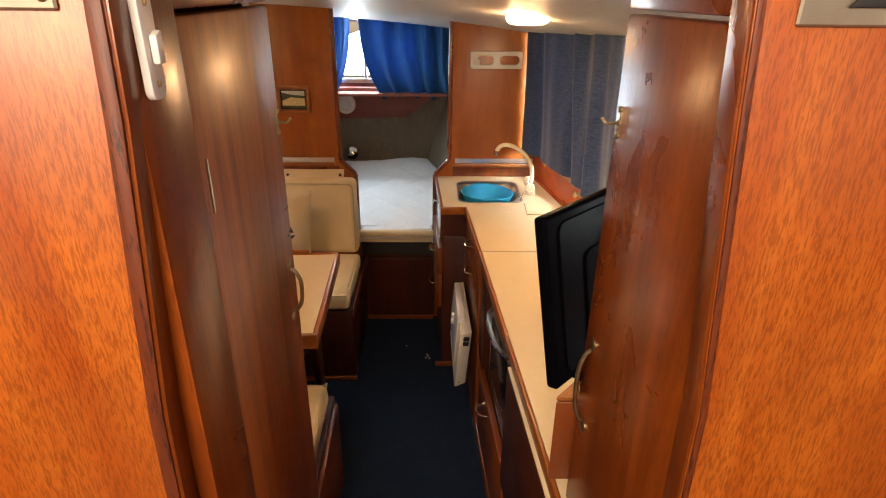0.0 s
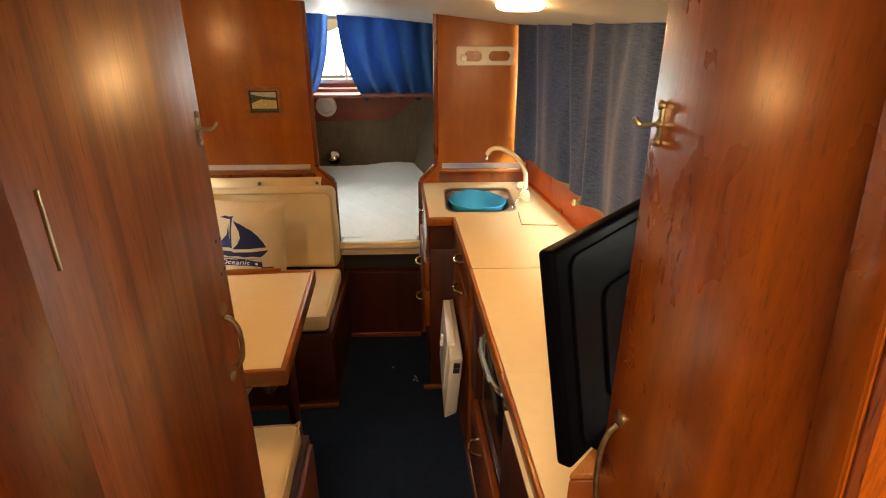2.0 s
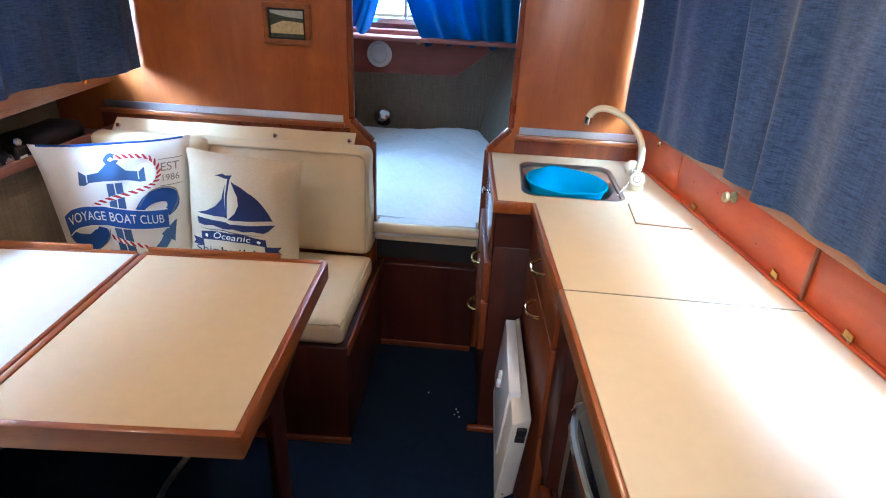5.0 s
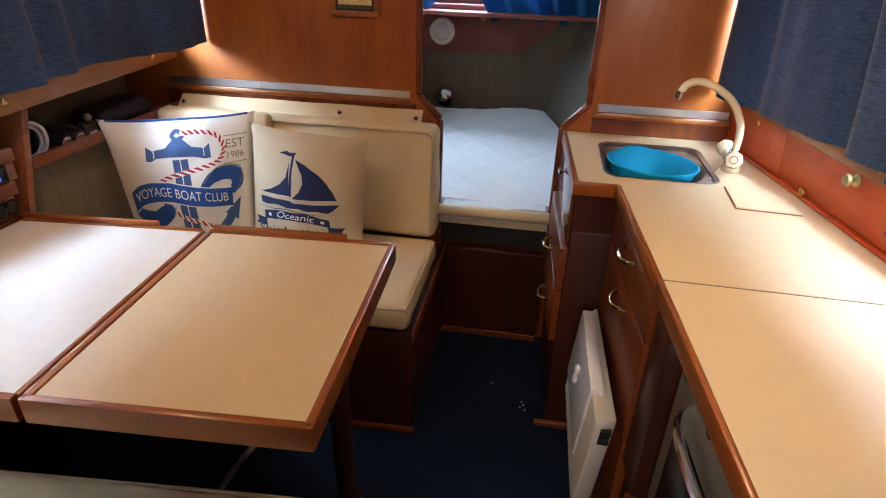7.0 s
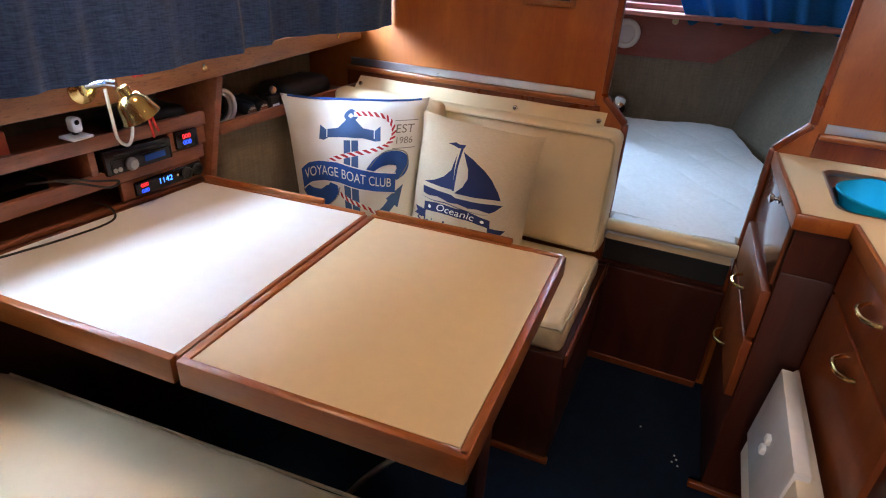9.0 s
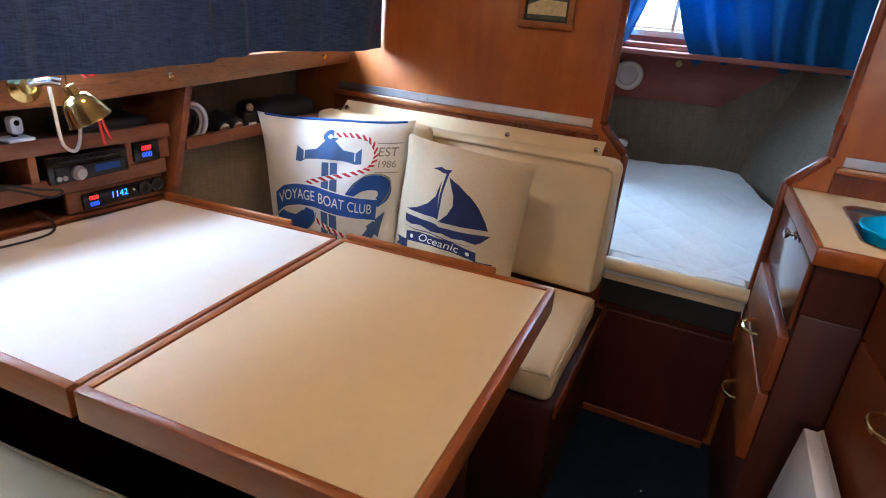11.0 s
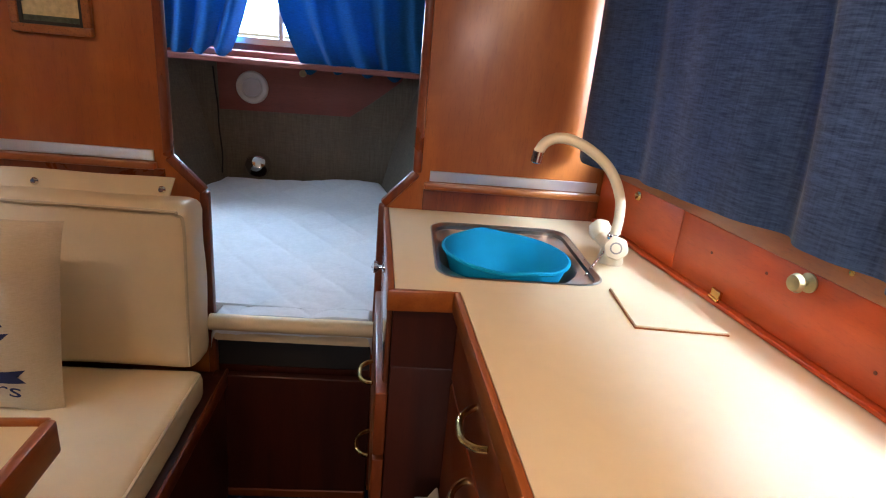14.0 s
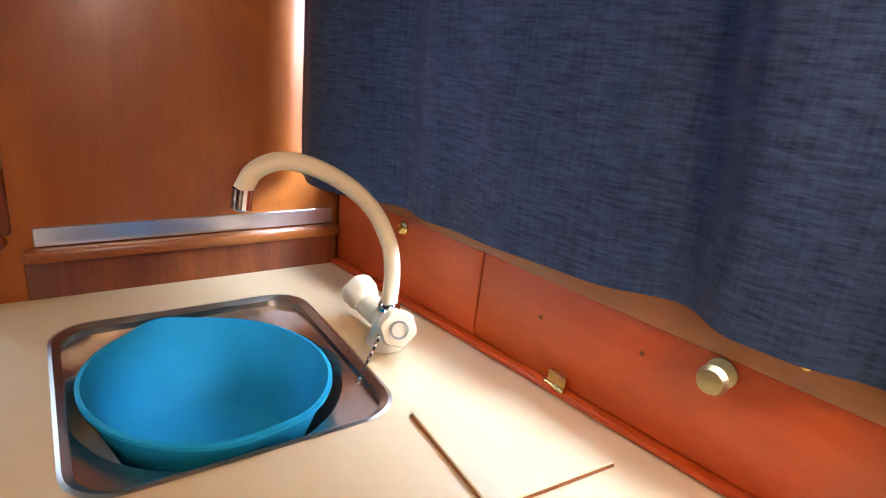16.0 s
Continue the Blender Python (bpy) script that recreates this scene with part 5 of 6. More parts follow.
def pillow(name, c, right, up, size_u, size_v, depth, mat, label, seed, taper=0.0):
    """A stuffed cover. c: middle; right, up: its axes; taper: how far the foot draws in. Returns the thing and the front surface."""
    right, up = Vector(right).normalized(), Vector(up).normalized()
    up = (up - right * up.dot(right)).normalized()
    face = right.cross(up)

    def shape(u, v):
        e = max(0.0, (1 - (2 * u - 1) ** 2) * (1 - (2 * v - 1) ** 2))
        k = noise.noise(Vector((u * 5 + seed, v * 5, seed)))
        d = depth * e ** 0.62 * (1 + 0.16 * k) + 0.004 * noise.noise(Vector((u * 11, v * 9, seed + 4))) * e ** 0.3
        pinch_u = 1 - 0.05 * (1 - (2 * v - 1) ** 4)
        pinch_v = 1 - 0.05 * (1 - (2 * u - 1) ** 4)
        ripple = 0.006 * math.sin(30 * v + seed + 3 * k) * (abs(2 * u - 1) ** 5) + 0.006 * math.sin(27 * u + seed + 3 * k) * (abs(2 * v - 1) ** 4)
        return Vector(c) + right * ((u - 0.5) * size_u * pinch_u * (1 + taper * (v - 0.8))) + up * ((v - 0.5) * size_v * pinch_v), d + ripple * (e ** 0.2)

    def on(u, v, lift=0.0):
        p, d = shape(u, v)
        return p + face * (d + lift)

    n = 36
    bm = bmesh.new()
    fr = [[None] * (n + 1) for _ in range(n + 1)]
    bk = [[None] * (n + 1) for _ in range(n + 1)]
    for i in range(n + 1):
        for j in range(n + 1):
            p, d = shape(i / n, j / n)
            fr[i][j] = bm.verts.new(p + face * d)
            rim = i in (0, n) or j in (0, n)
            bk[i][j] = fr[i][j] if rim else bm.verts.new(p - face * d * 0.75)
    for i in range(n):
        for j in range(n):
            bm.faces.new((fr[i][j], fr[i + 1][j], fr[i + 1][j + 1], fr[i][j + 1]))
            q = (bk[i][j], bk[i][j + 1], bk[i + 1][j + 1], bk[i + 1][j])
            bm.faces.new(q)
    g = thing(name, tuple(Vector(c) - up * size_v / 2), label, "pillow", "pillows on the bench")
    part("cover", bm, mat, g)
    return g, on


def print_shape(g, on, name, polys, mat, lab="", lift=0.0012, weld=True):
    """Flat figures in the pillow's own u, v laid onto its face."""
    bm = bmesh.new()
    for poly in polys:
        bm.faces.new([bm.verts.new((u, v, 0)) for u, v in poly])
    bmesh.ops.remove_doubles(bm, verts=bm.verts[:], dist=0.0005)
    lay(g, on, name, bm, mat, lab, lift)


def lay(g, on, name, bm, mat, lab="", lift=0.0012):
    bmesh.ops.triangulate(bm, faces=bm.faces[:])
    for _ in range(5):
        es = [e for e in bm.edges if e.calc_length() > 0.045]
        if not es:
            break
        bmesh.ops.subdivide_edges(bm, edges=es, cuts=1)
        bmesh.ops.triangulate(bm, faces=[f for f in bm.faces if len(f.verts) > 3])
    for v in bm.verts:
        v.co = on(min(0.995, max(0.005, v.co.x)), min(0.995, max(0.005, v.co.y)), lift)
    part(name, bm, mat, g, lab)


def ribbon(pts, w, steps=8):
    line = [(p.x, p.y) for p in curve_points([(a, b, 0) for a, b in pts], steps)]
    out = []
    side = []
    for i, (x, y) in enumerate(line):
        dx, dy = line[min(i + 1, len(line) - 1)][0] - line[max(i - 1, 0)][0], line[min(i + 1, len(line) - 1)][1] - line[max(i - 1, 0)][1]
        k = math.hypot(dx, dy) or 1
        ww = w(i / (len(line) - 1)) if callable(w) else w
        side.append(((x - dy / k * ww / 2, y + dx / k * ww / 2), (x + dy / k * ww / 2, y - dx / k * ww / 2)))
    for a, b in zip(side, side[1:]):
        out.append([a[0], a[1], b[1], b[0]])
    return out


def words(g, on, name, body, size, place, mat, squeeze=1.0, lift=0.0022):
    bm = text_mesh(body, size)
    for v in bm.verts:
        v.co.x, v.co.y = place(v.co.x * squeeze, v.co.y)
        v.co.z = 0
    lay(g, on, name, bm, mat, "printed lettering", lift)


# boat pillow
pb, ob_ = pillow("boat_pillow", (-0.880, 3.128, 0.692), (1, -0.02, -0.045), (0.03, 0.12, 1), 0.42, 0.435, 0.092, CANVAS, "cream canvas pillow printed with a navy sailing boat", 3.0)
wide = lambda u, v, lift=0.0: ob_(0.135 + (u - 0.09) * 1.085, 0.455 + (v - 0.41) * 0.86, lift)
lower = lambda u, v, lift=0.0: ob_(u + 0.035, v + 0.05, lift)
print_shape(pb, wide, "sail", [
    [(0.34, 0.80), (0.325, 0.66), (0.27, 0.58), (0.19, 0.52), (0.09, 0.475), (0.36, 0.485)],
    [(0.385, 0.83), (0.47, 0.79), (0.56, 0.72), (0.635, 0.64), (0.69, 0.555), (0.72, 0.48), (0.38, 0.465), (0.44, 0.54), (0.465, 0.62), (0.455, 0.70), (0.42, 0.77)],
    [(0.355, 0.86), (0.375, 0.86), (0.375, 0.48), (0.355, 0.48)],
    [(0.24, 0.86), (0.30, 0.885), (0.33, 0.875), (0.385, 0.885), (0.375, 0.85), (0.33, 0.845), (0.29, 0.855)]], NAVYPRINT)
print_shape(pb, wide, "boat_hull", [[(0.09, 0.435), (0.36, 0.44), (0.40, 0.425), (0.74, 0.44), (0.69, 0.375), (0.66, 0.355), (0.58, 0.37), (0.50, 0.355), (0.42, 0.375), (0.33, 0.36), (0.24, 0.38), (0.16, 0.36), (0.10, 0.37)]], NAVYPRINT)
print_shape(pb, wide, "wave_lines", ribbon([(0.08, 0.335), (0.2, 0.325), (0.35, 0.345), (0.5, 0.325), (0.66, 0.335)], lambda t: 0.008 * math.sin(3.14 * t) + 0.001) + ribbon([(0.2, 0.315), (0.32, 0.31), (0.45, 0.325), (0.55, 0.31)], lambda t: 0.006 * math.sin(3.14 * t) + 0.001), NAVYPRINT)
arc = lambda u: 0.24 + 0.055 * (1 - ((u - 0.43) / 0.38) ** 2)
print_shape(pb, lower, "name_banner", [[(a, arc(a) - 0.038), (b, arc(b) - 0.038), (b, arc(b) + 0.038), (a, arc(a) + 0.038)] for a, b in ((0.13 + 0.06 * i, 0.19 + 0.06 * i) for i in range(10))] + [[(0.02, 0.16), (0.15, 0.16), (0.15, 0.23), (0.02, 0.23), (0.05, 0.195)], [(0.71, 0.16), (0.85, 0.16), (0.82, 0.195), (0.85, 0.23), (0.71, 0.23)]], NAVYPRINT)
words(pb, lower, "banner_text", "Oceanic", 0.08, lambda x, y: (0.43 + x + 0.25 * y, arc(0.43 + x) + y), WHITEPRINT, 1.3)
for u in (0.19, 0.67):
    print_shape(pb, lower, "banner_dot", [[(u + 0.016 * math.cos(a * 0.7854), arc(u) + 0.016 * math.sin(a * 0.7854)) for a in range(8)]], WHITEPRINT, lift=0.002)
words(pb, lower, "lower_text", "Shipbuilders", 0.115, lambda x, y: (0.44 + x + 0.2 * y, arc(0.43 + x * 0.8) - 0.145 + y), NAVYPRINT, 1.4)

# anchor pillow, turned into the corner
pa, oa = pillow("anchor_pillow", (-1.284, 3.067, 0.708), (0.44, 0.19, 0.012), (-0.03, 0.16, 1), 0.475, 0.475, 0.085, WHITECANVAS, "white canvas pillow printed with an anchor and banner", 7.0, 0.22)
print_shape(pa, oa, "anchor", [
    [(0.27, 0.82), (0.255, 0.72), (0.29, 0.715), (0.33, 0.735), (0.42, 0.74), (0.47, 0.74), (0.58, 0.735), (0.67, 0.715), (0.71, 0.72), (0.70, 0.82), (0.665, 0.79), (0.58, 0.805), (0.525, 0.86), (0.455, 0.86), (0.40, 0.805), (0.31, 0.79)],
    [(0.44, 0.72), (0.545, 0.72), (0.56, 0.10), (0.43, 0.10)]] + ribbon([(0.16, 0.30), (0.22, 0.20), (0.32, 0.11), (0.49, 0.06), (0.66, 0.11), (0.77, 0.20), (0.84, 0.30)], 0.07) + [[(0.13, 0.22), (0.10, 0.36), (0.23, 0.29)], [(0.87, 0.22), (0.90, 0.40), (0.77, 0.29)]] + ribbon([(0.49, 0.855), (0.455, 0.885), (0.49, 0.92), (0.525, 0.885), (0.49, 0.857)], 0.028), STEELPRINT)
for path in ([(0.51, 0.90), (0.62, 0.905), (0.74, 0.88), (0.80, 0.79), (0.77, 0.70), (0.66, 0.655), (0.5, 0.62), (0.36, 0.585), (0.30, 0.54)], [(0.34, 0.36), (0.45, 0.29), (0.58, 0.23), (0.72, 0.15), (0.76, 0.09)]):
    line = [(p.x, p.y) for p in curve_points([(a, b, 0) for a, b in path], 14)]
    print_shape(pa, oa, "rope", ribbon(path, 0.034, 14), WHITEPRINT, lift=0.0016)
    strands = []
    for i in range(1, len(line) - 6, 5):
        (xa, ya), (xb, yb) = line[i], line[i + 5]
        dx, dy = xb - xa, yb - ya
        k = 0.016 / (math.hypot(dx, dy) or 1)
        nx, ny = -dy * k, dx * k
        strands.append([(xa + nx, ya + ny), (xa + nx + 0.45 * dx, ya + ny + 0.45 * dy), (xb - nx + 0.3 * dx, yb - ny + 0.3 * dy), (xb - nx - 0.3 * dx, yb - ny - 0.3 * dy)])
    print_shape(pa, oa, "rope_twist", strands, REDPRINT, "red twist of the printed rope", lift=0.0022)
BANDLINE = ((0.08, 0.42), (0.16, 0.475), (0.26, 0.495), (0.38, 0.49), (0.53, 0.45), (0.68, 0.422), (0.84, 0.412))


def band(u):
    for (a, p), (b, q) in zip(BANDLINE, BANDLINE[1:]):
        if u <= b:
            k = max(0.0, (u - a) / (b - a))
            return p + (q - p) * (k if a > 0.08 else k ** 0.7)
    return BANDLINE[-1][1]


print_shape(pa, oa, "shaft_line", [[(0.488, 0.735), (0.496, 0.735), (0.498, 0.11), (0.490, 0.11)], [(0.315, 0.80), (0.322, 0.80), (0.318, 0.735), (0.311, 0.735)], [(0.655, 0.80), (0.662, 0.80), (0.666, 0.735), (0.659, 0.735)]], WHITEPRINT, lift=0.002)
fold = ribbon([(0.63, 0.50), (0.71, 0.575), (0.80, 0.60), (0.87, 0.58), (0.88, 0.51), (0.83, 0.45)], lambda t: 0.05 + 0.055 * math.sin(3.14 * t), 6)
tail = ribbon([(0.09, 0.37), (0.16, 0.31), (0.25, 0.29), (0.33, 0.35), (0.35, 0.40)], lambda t: 0.06 + 0.07 * math.sin(3.14 * t), 6)
print_shape(pa, oa, "banner_fold", fold, BLUEPRINT, lift=0.0024)
print_shape(pa, oa, "banner_tail", tail, BLUEPRINT, lift=0.0024)
for path in ([(0.64, 0.535), (0.72, 0.63), (0.81, 0.658), (0.90, 0.635), (0.92, 0.55), (0.87, 0.45)], [(0.07, 0.34), (0.13, 0.255), (0.24, 0.215), (0.36, 0.29), (0.40, 0.38)]):
    print_shape(pa, oa, "fold_line", ribbon(path, 0.007, 6), GREYPRINT, lift=0.003)
print_shape(pa, oa, "banner", [[(a, band(a) - 0.072), (b, band(b) - 0.072), (b, band(b) + 0.072), (a, band(a) + 0.072)] for a, b in ((0.08 + 0.038 * i, 0.118 + 0.038 * i) for i in range(20))], BLUEPRINT, lift=0.0034)
for s in (0.076, -0.076):
    print_shape(pa, oa, "banner_line", ribbon([(0.08 + 0.076 * i, band(0.08 + 0.076 * i) + s) for i in range(11)], 0.008, 4), WHITEPRINT, lift=0.004)
words(pa, oa, "banner_text", "VOYAGE BOAT CLUB", 0.098, lambda x, y: (0.46 + x, band(0.46 + x) + y), WHITEPRINT, 0.74, 0.0044)
words(pa, oa, "year_text", "EST", 0.085, lambda x, y: (0.875 + x, 0.80 + y), GREYPRINT, 1.0)
words(pa, oa, "year_text", "1986", 0.065, lambda x, y: (0.875 + x, 0.72 + y), GREYPRINT, 1.0)
for v in (0.862, 0.67):
    print_shape(pa, oa, "year_line", [[(0.80, v), (0.96, v), (0.96, v - 0.005), (0.80, v - 0.005)]], GREYPRINT)
edge = [oa(i / 20, 0.995, 0.0) for i in range(1, 20)]
part("blue_piping", tube([tuple(p) for p in edge], 0.004, 6, 1), BLUEPRINT, pa, "bright blue piping")

# wheel pillow, lying back on the aft bench
pw, ow = pillow("wheel_pillow", (-0.75, 1.645, 0.575), (-1, 0.03, 0), (-0.03, -0.93, 0.3), 0.60, 0.30, 0.08, WHITECANVAS, "white canvas pillow printed with a dark ship's wheel", 11.0)


def ring(r):
    return [(0.72 + 0.6 * r * math.cos(a), 0.5 + r * math.sin(a)) for a in (2 * math.pi * i / 24 for i in range(25))]


print_shape(pw, ow, "printed_ring", ribbon(ring(0.40), 0.035, 2), FOREST)
print_shape(pw, ow, "printed_wheel", ribbon(ring(0.29), 0.07, 2), NAVYPRINT)
for k in range(8):
    a = k * math.pi / 4
    print_shape(pw, ow, "printed_spoke", ribbon([(0.72 + 0.6 * r * math.cos(a), 0.5 + r * math.sin(a)) for r in (0.05, 0.2, 0.36)], 0.03, 2), NAVYPRINT, lift=0.0018)

# ---- things on the port shelves ----
def px(y, out):
    return port(y) - out


radio = thing("car_radio", (px(2.46, 0.03), 2.46, 0.84), "black car radio with round dial in the shelf", "radio")
part("body", pboard(2.375, 2.562, (0.833, 0.898), (0.838, 0.897), -0.004, 0.15, 0.004), BLACKGLOSS, radio)
part("fascia", pboard(2.388, 2.55, (0.838, 0.872), (0.842, 0.872), -0.010, -0.0045, 0.002), BLACKMATT, radio)
part("disc_slot", pboard(2.40, 2.54, (0.881, 0.886), (0.881, 0.886), -0.0055, -0.0045, 0.0002), RUBBER, radio)
part("volume_dial", lathe([(0.017, 0), (0.017, 0.008), (0.013, 0.012), (0.012, 0.016), (0, 0.016)], (px(2.435, -0.010), 2.435, 0.856), (1, 0, 0), 22), STEEL, radio, "silver volume dial")
for y in (2.392, 2.405):
    part("button", lathe([(0.006, 0), (0.006, 0.003), (0, 0.004)], (px(y, -0.010), y, 0.848), (1, 0, 0), 12), STEEL, radio)
part("display", pboard(2.475, 2.535, (0.85, 0.867), (0.852, 0.868), -0.0115, -0.0102, 0.0003), BLUEPRINT, radio)


def digits(parent, body, y, z, size, mat, out):
    bm = text_mesh(body, size)
    for v in bm.verts:
        v.co = Vector((px(y + v.co.x, 0) + out, y + v.co.x, z + v.co.y + 0.03 * v.co.x))
    part("digits", bm, mat, parent, "glowing digits")


gauge = thing("voltage_gauge", (px(2.61, 0), 2.61, 0.86), "small black gauge with red and blue glowing digits", "gauge")
part("housing", pboard(2.58, 2.65, (0.852, 0.902), (0.852, 0.902), -0.002, 0.0095, 0.003), BLACKGLOSS, gauge)
digits(gauge, "000", 2.613, 0.885, 0.018, REDLED, 0.003)
digits(gauge, "000", 2.613, 0.868, 0.018, BLUELED, 0.003)
pan = thing("gauge_panel", (px(2.54, 0), 2.54, 0.76), "black gauge panel with glowing clock and socket", "gauge")
part("panel", pboard(2.44, 2.648, (0.757, 0.796), (0.764, 0.804), -0.002, 0.0095, 0.005), BLACKGLOSS, pan)
digits(pan, "000", 2.465, 0.785, 0.015, REDLED, 0.003)
digits(pan, "000", 2.465, 0.769, 0.015, BLUELED, 0.003)
digits(pan, "1142", 2.528, 0.782, 0.022, CYANLED, 0.003)
part("socket", lathe([(0.017, 0), (0.017, 0.006), (0.012, 0.008), (0.011, 0.002), (0, 0.002)], (px(2.60, -0.002), 2.595, 0.782), (1, 0, 0), 20), RUBBER, pan)
part("socket", lathe([(0.017, 0), (0.017, 0.006), (0.012, 0.008), (0.011, 0.002), (0, 0.002)], (px(2.63, -0.002), 2.63, 0.783), (1, 0, 0), 20), RUBBER, pan)
part("indicator", disc((px(2.572, -0.002), 2.566, 0.784), (1, 0, 0), 0.003, 0.002, 0.0005, 10), WHITEPLASTIC, pan)

bl = thing("brass_lamp", (px(2.37, 0), 2.37, 1.06), "polished brass reading lamp on the facia board", "lamp")
part("wall_plate", lathe([(0.036, 0), (0.036, 0.003), (0.031, 0.007), (0.021, 0.009), (0.017, 0.013), (0, 0.014)], (px(2.365, 0), 2.365, 1.058), (1, 0, 0), 32), BRASS, bl)
part("arm", tube([(px(2.37, -0.01), 2.37, 1.062), (px(2.39, -0.045), 2.39, 1.072), (px(2.405, -0.06), 2.405, 1.07)], 0.008, 10, 4), CHROME, bl)
part("socket", lathe([(0, 0.042), (0.013, 0.04), (0.016, 0.034), (0.016, 0.01), (0.02, 0.0)], (px(2.43, -0.075), 2.425, 1.028), (-0.2, -0.35, 0.9), 22), BRASS, bl)
part("shade", lathe([(0.015, 0.022), (0.025, 0.017), (0.035, 0.003), (0.041, -0.017), (0.046, -0.035), (0.048, -0.038), (0.0455, -0.036), (0.039, -0.017), (0.033, 0.001), (0.023, 0.013), (0.013, 0.018)], (px(2.43, -0.075), 2.425, 1.025), (-0.2, -0.35, 0.9), 32), BRASS, bl)
part("cord", tube([(px(2.385, -0.05), 2.385, 1.06), (px(2.385, -0.045), 2.39, 1.0), (px(2.395, -0.035), 2.40, 0.935), (px(2.41, -0.04), 2.418, 0.915), (px(2.425, -0.045), 2.43, 0.935), (px(2.43, -0.06), 2.43, 0.99)], 0.004, 8, 6), WHITEPLASTIC, bl, "white cord loop")
rib = thing("red_ribbon", (px(2.47, -0.07), 2.47, 0.93), "red ribbon tied to the brass lamp", "ribbon")
part("knot", join(tube([(px(2.455, -0.06), 2.45, 1.082), (px(2.465, -0.06), 2.462, 1.09), (px(2.475, -0.06), 2.475, 1.083)], 0.008, 8, 4)), REDCORD, rib)
part("tail", join(tube([(px(2.46, -0.075), 2.46, 0.995), (px(2.465, -0.07), 2.466, 0.96), (px(2.475, -0.06), 2.476, 0.925)], 0.0035, 6, 4), tube([(px(2.466, -0.075), 2.466, 0.995), (px(2.475, -0.07), 2.478, 0.96), (px(2.49, -0.06), 2.492, 0.938)], 0.0035, 6, 4)), REDCORD, rib)

cam_ = thing("small_device", (px(2.34, 0.04), 2.34, 0.94), "small grey plastic device on a white stand", "device")
part("stand", box(px(2.34, 0.045), px(2.34, -0.008), 2.31, 2.365, 0.9425, 0.949, 0.002), WHITEPLASTIC, cam_)
part("neck", box(px(2.34, 0.03), px(2.34, 0.02), 2.335, 2.345, 0.949, 0.957, 0.001), BLACKMATT, cam_)
part("head", prism(rounded(2.33, 2.355, 0.955, 0.992, 0.009, 4), px(2.34, 0.035), px(2.34, 0.012), "x", 0.003), CLEARLID, cam_)
part("lens", disc((px(2.34, 0.0115), 2.342, 0.98), (1, 0, 0), 0.006, 0.003), BLACKGLOSS, cam_)
solid("orange_box", box(px(2.0, 0.14), px(2.2, 0.04), 2.05, 2.205, 0.918, 0.985, 0.003), ORANGEBOX, "orange cardboard box on the upper shelf", "box")
coil = thing("cable_coil", (px(2.80, 0.06), 2.80, 0.88), "coiled grey hose standing on the shelf", "hose")
for k in range(3):
    r = 0.055 - 0.006 * k
    part("loop", tube([(px(2.79, 0.05 + 0.012 * k), 2.79 + r * math.cos(a), 0.922 + r * math.sin(a) * 0.95 - 0.003 * k) for a in (2 * math.pi * i / 16 for i in range(17))], 0.0065, 8, 2), CLEARLID if k < 2 else BLACKMATT, coil)
bino = thing("binoculars", (px(2.92, 0.07), 2.92, 0.865), "black binoculars lying on the shelf", "binoculars")
for y in (2.885, 2.935):
    part("barrel", lathe([(0, 0), (0.02, 0), (0.024, 0.01), (0.022, 0.05), (0.016, 0.08), (0.017, 0.1), (0, 0.1)], (px(y, 0.03), y, 0.895), (-1, 0.1, 0.2), 20), BLACKMATT, bino)
    part("lens", disc((px(y, 0.029), y, 0.895), (1, -0.1, -0.2), 0.017, 0.002), CHROME, bino)
part("bridge", box(px(2.91, 0.09), px(2.91, 0.05), 2.89, 2.93, 0.9, 0.915, 0.004), BLACKMATT, bino)
part("prism_block", box(px(2.91, 0.16), px(2.91, 0.12), 2.87, 2.95, 0.866, 0.925, 0.008), BLACKMATT, bino)
handheld = thing("handheld_radio", (px(2.99, 0.05), 2.99, 0.865), "black handheld radio with pale label on the shelf", "radio")
part("body", box(px(2.99, 0.07), px(2.99, 0.035), 2.965, 3.02, 0.8645, 0.93, 0.006), BLACKMATT, handheld)
part("label", box(px(2.99, 0.0345), px(2.99, 0.033), 2.975, 3.008, 0.88, 0.90, 0.0005), CLEARLID, handheld)
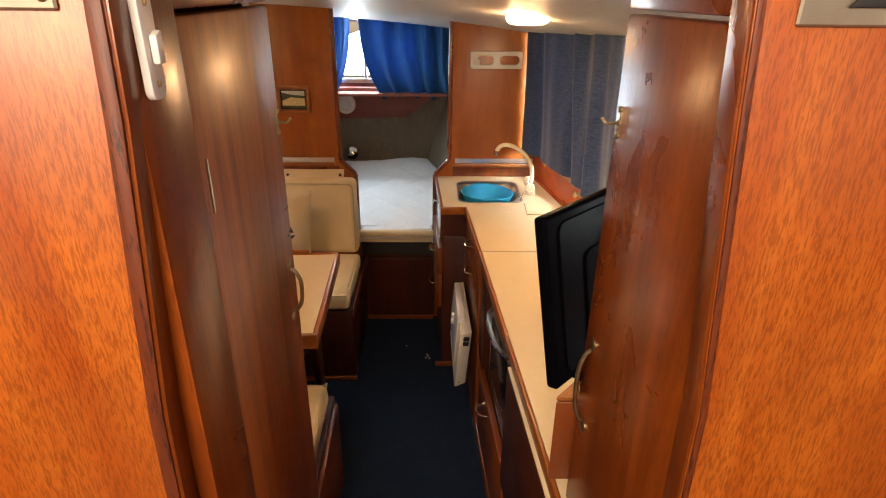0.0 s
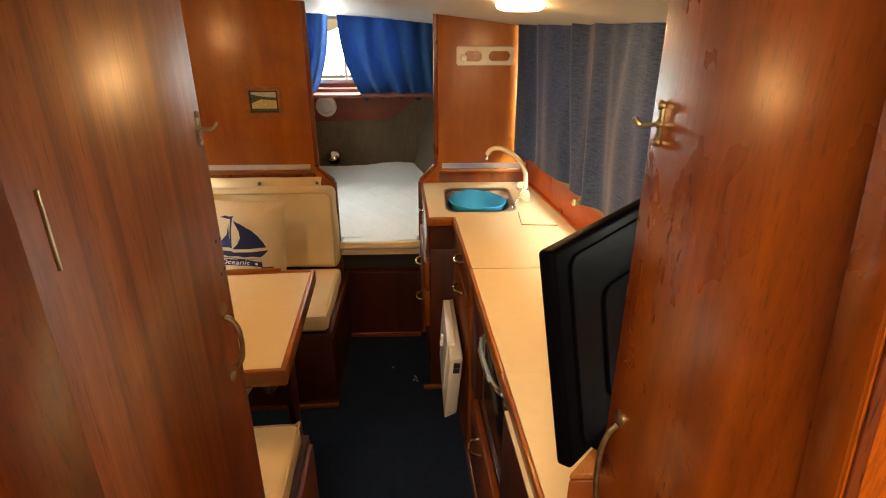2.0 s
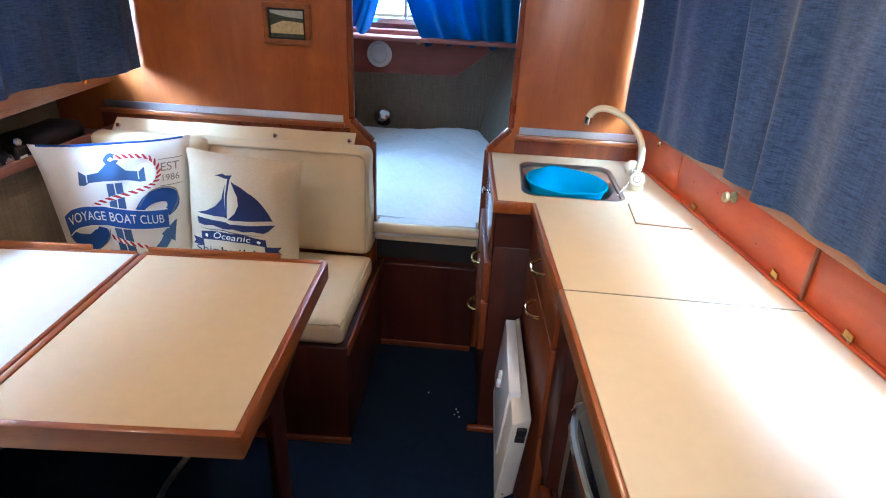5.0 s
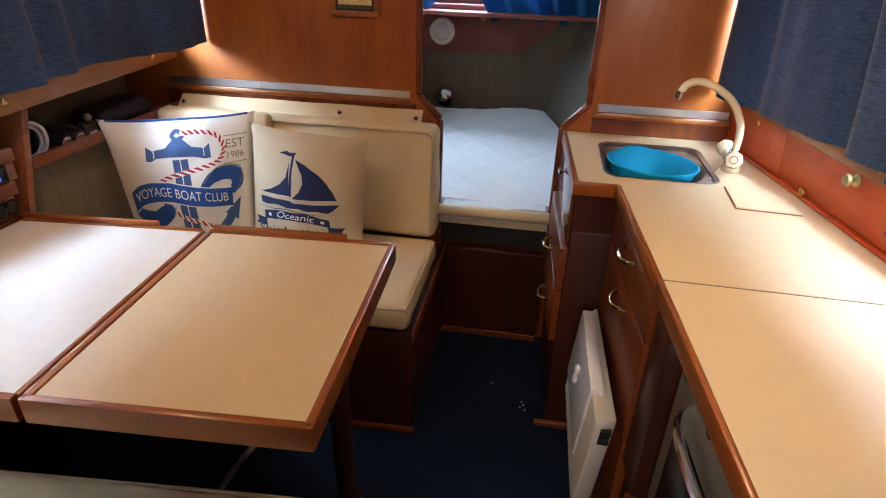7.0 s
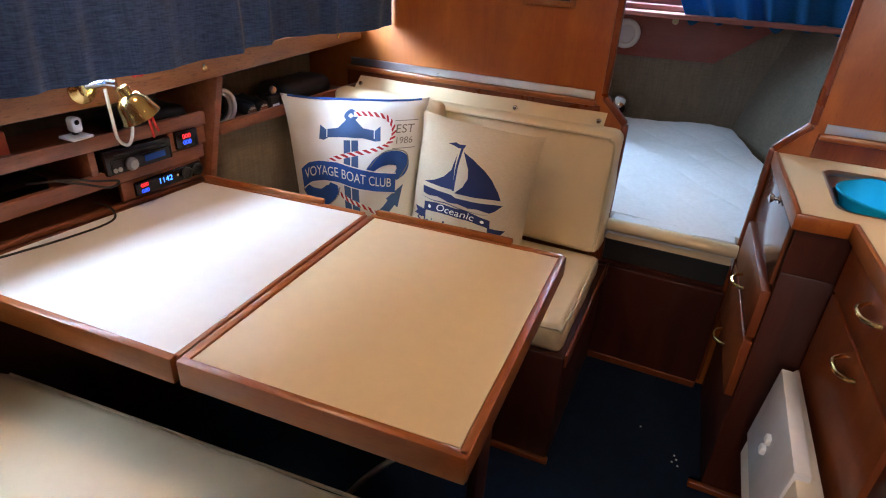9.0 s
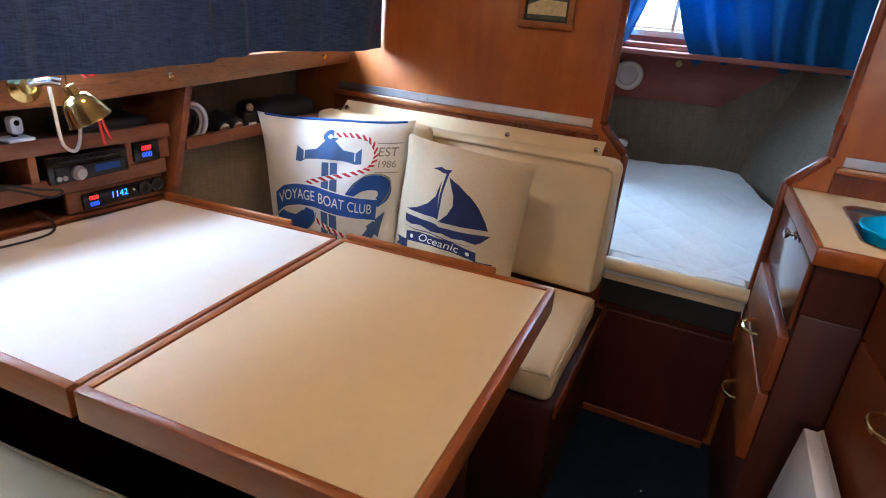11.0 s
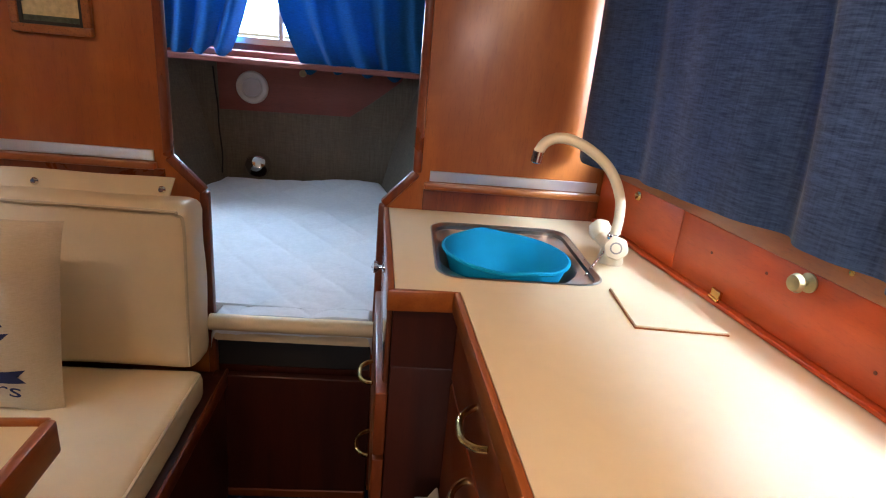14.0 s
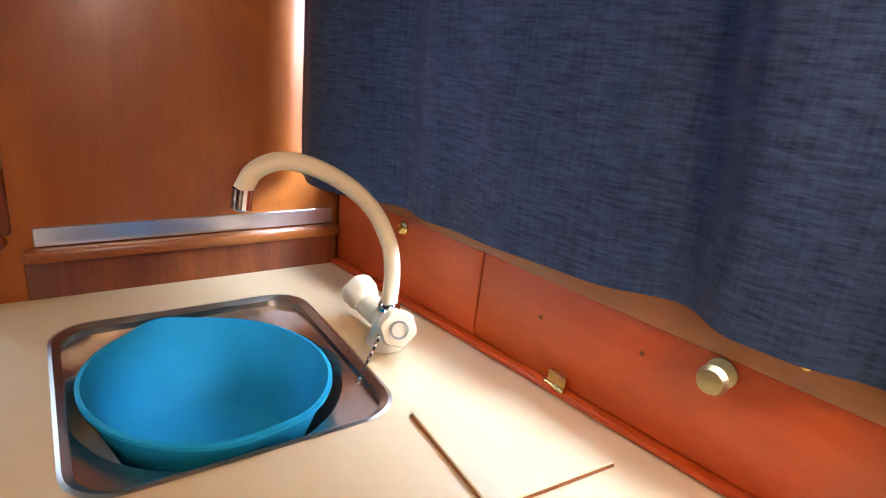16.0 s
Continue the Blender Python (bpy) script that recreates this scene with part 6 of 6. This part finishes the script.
part("earpiece", lathe([(0.012, 0), (0.013, 0.006), (0.009, 0.012), (0, 0.013)], (px(2.985, 0.04), 2.985, 0.945), (1, 0, 0.3), 16), STEEL, handheld)
solid("dark_bag", cushion([(px(3.1, 0.2), 3.06), (px(3.1, 0.06), 3.06), (px(3.3, 0.06), 3.3), (px(3.3, 0.2), 3.3)], 0.875, 0.945, 0.03, 0.01, 12), BLACKMATT, "crumpled black bag on the shelf", "bag")
solid("dark_pouch", cushion([(px(2.5, 0.18), 2.48), (px(2.5, 0.04), 2.48), (px(2.66, 0.04), 2.66), (px(2.66, 0.18), 2.66)], 0.913, 0.955, 0.015, 0.008, 20), BLACKMATT, "black pouch on the upper shelf", "pouch")
solid("dark_tool_case", box(px(1.9, 0.2), px(2.1, 0.05), 1.95, 2.28, 0.80, 0.85, 0.006), BLACKGLOSS, "black tool case on the lower shelf", "case")
cable = thing("black_cable", (px(2.3, 0), 2.3, 0.83), "thin black cable hanging onto the table", "cable")
part("upper_loop", tube([(px(2.2, 0.05), 2.22, 0.853), (px(2.27, 0.0), 2.29, 0.852), (px(2.33, -0.01), 2.34, 0.836), (px(2.39, -0.01), 2.395, 0.82), (px(2.37, -0.01), 2.37, 0.81), (px(2.31, -0.008), 2.315, 0.835), (px(2.25, 0.01), 2.26, 0.858)], 0.003, 6, 5), RUBBER, cable)
part("table_run", tube([(px(2.36, 0.05), 2.36, 0.76), (px(2.35, -0.02), 2.355, 0.758), (px(2.31, -0.05), 2.33, 0.7405), (px(2.2, -0.055), 2.22, 0.7405), (px(2.05, -0.03), 2.06, 0.7405)], 0.0028, 6, 5), RUBBER, cable)

# crumbs on the carpet
for x, y in ((-0.19, 3.08), (-0.075, 3.0), (-0.068, 2.985), (-0.08, 2.97), (-0.062, 2.96)):
    solid("crumb", lathe([(0, 0.0), (0.0035, 0.001), (0.003, 0.003), (0, 0.004)], (x, y, 0.0), (0, 0, 1), 7), WHITEPLASTIC, "tiny white crumb lying on the carpet", "crumb", group="crumbs on the carpet")
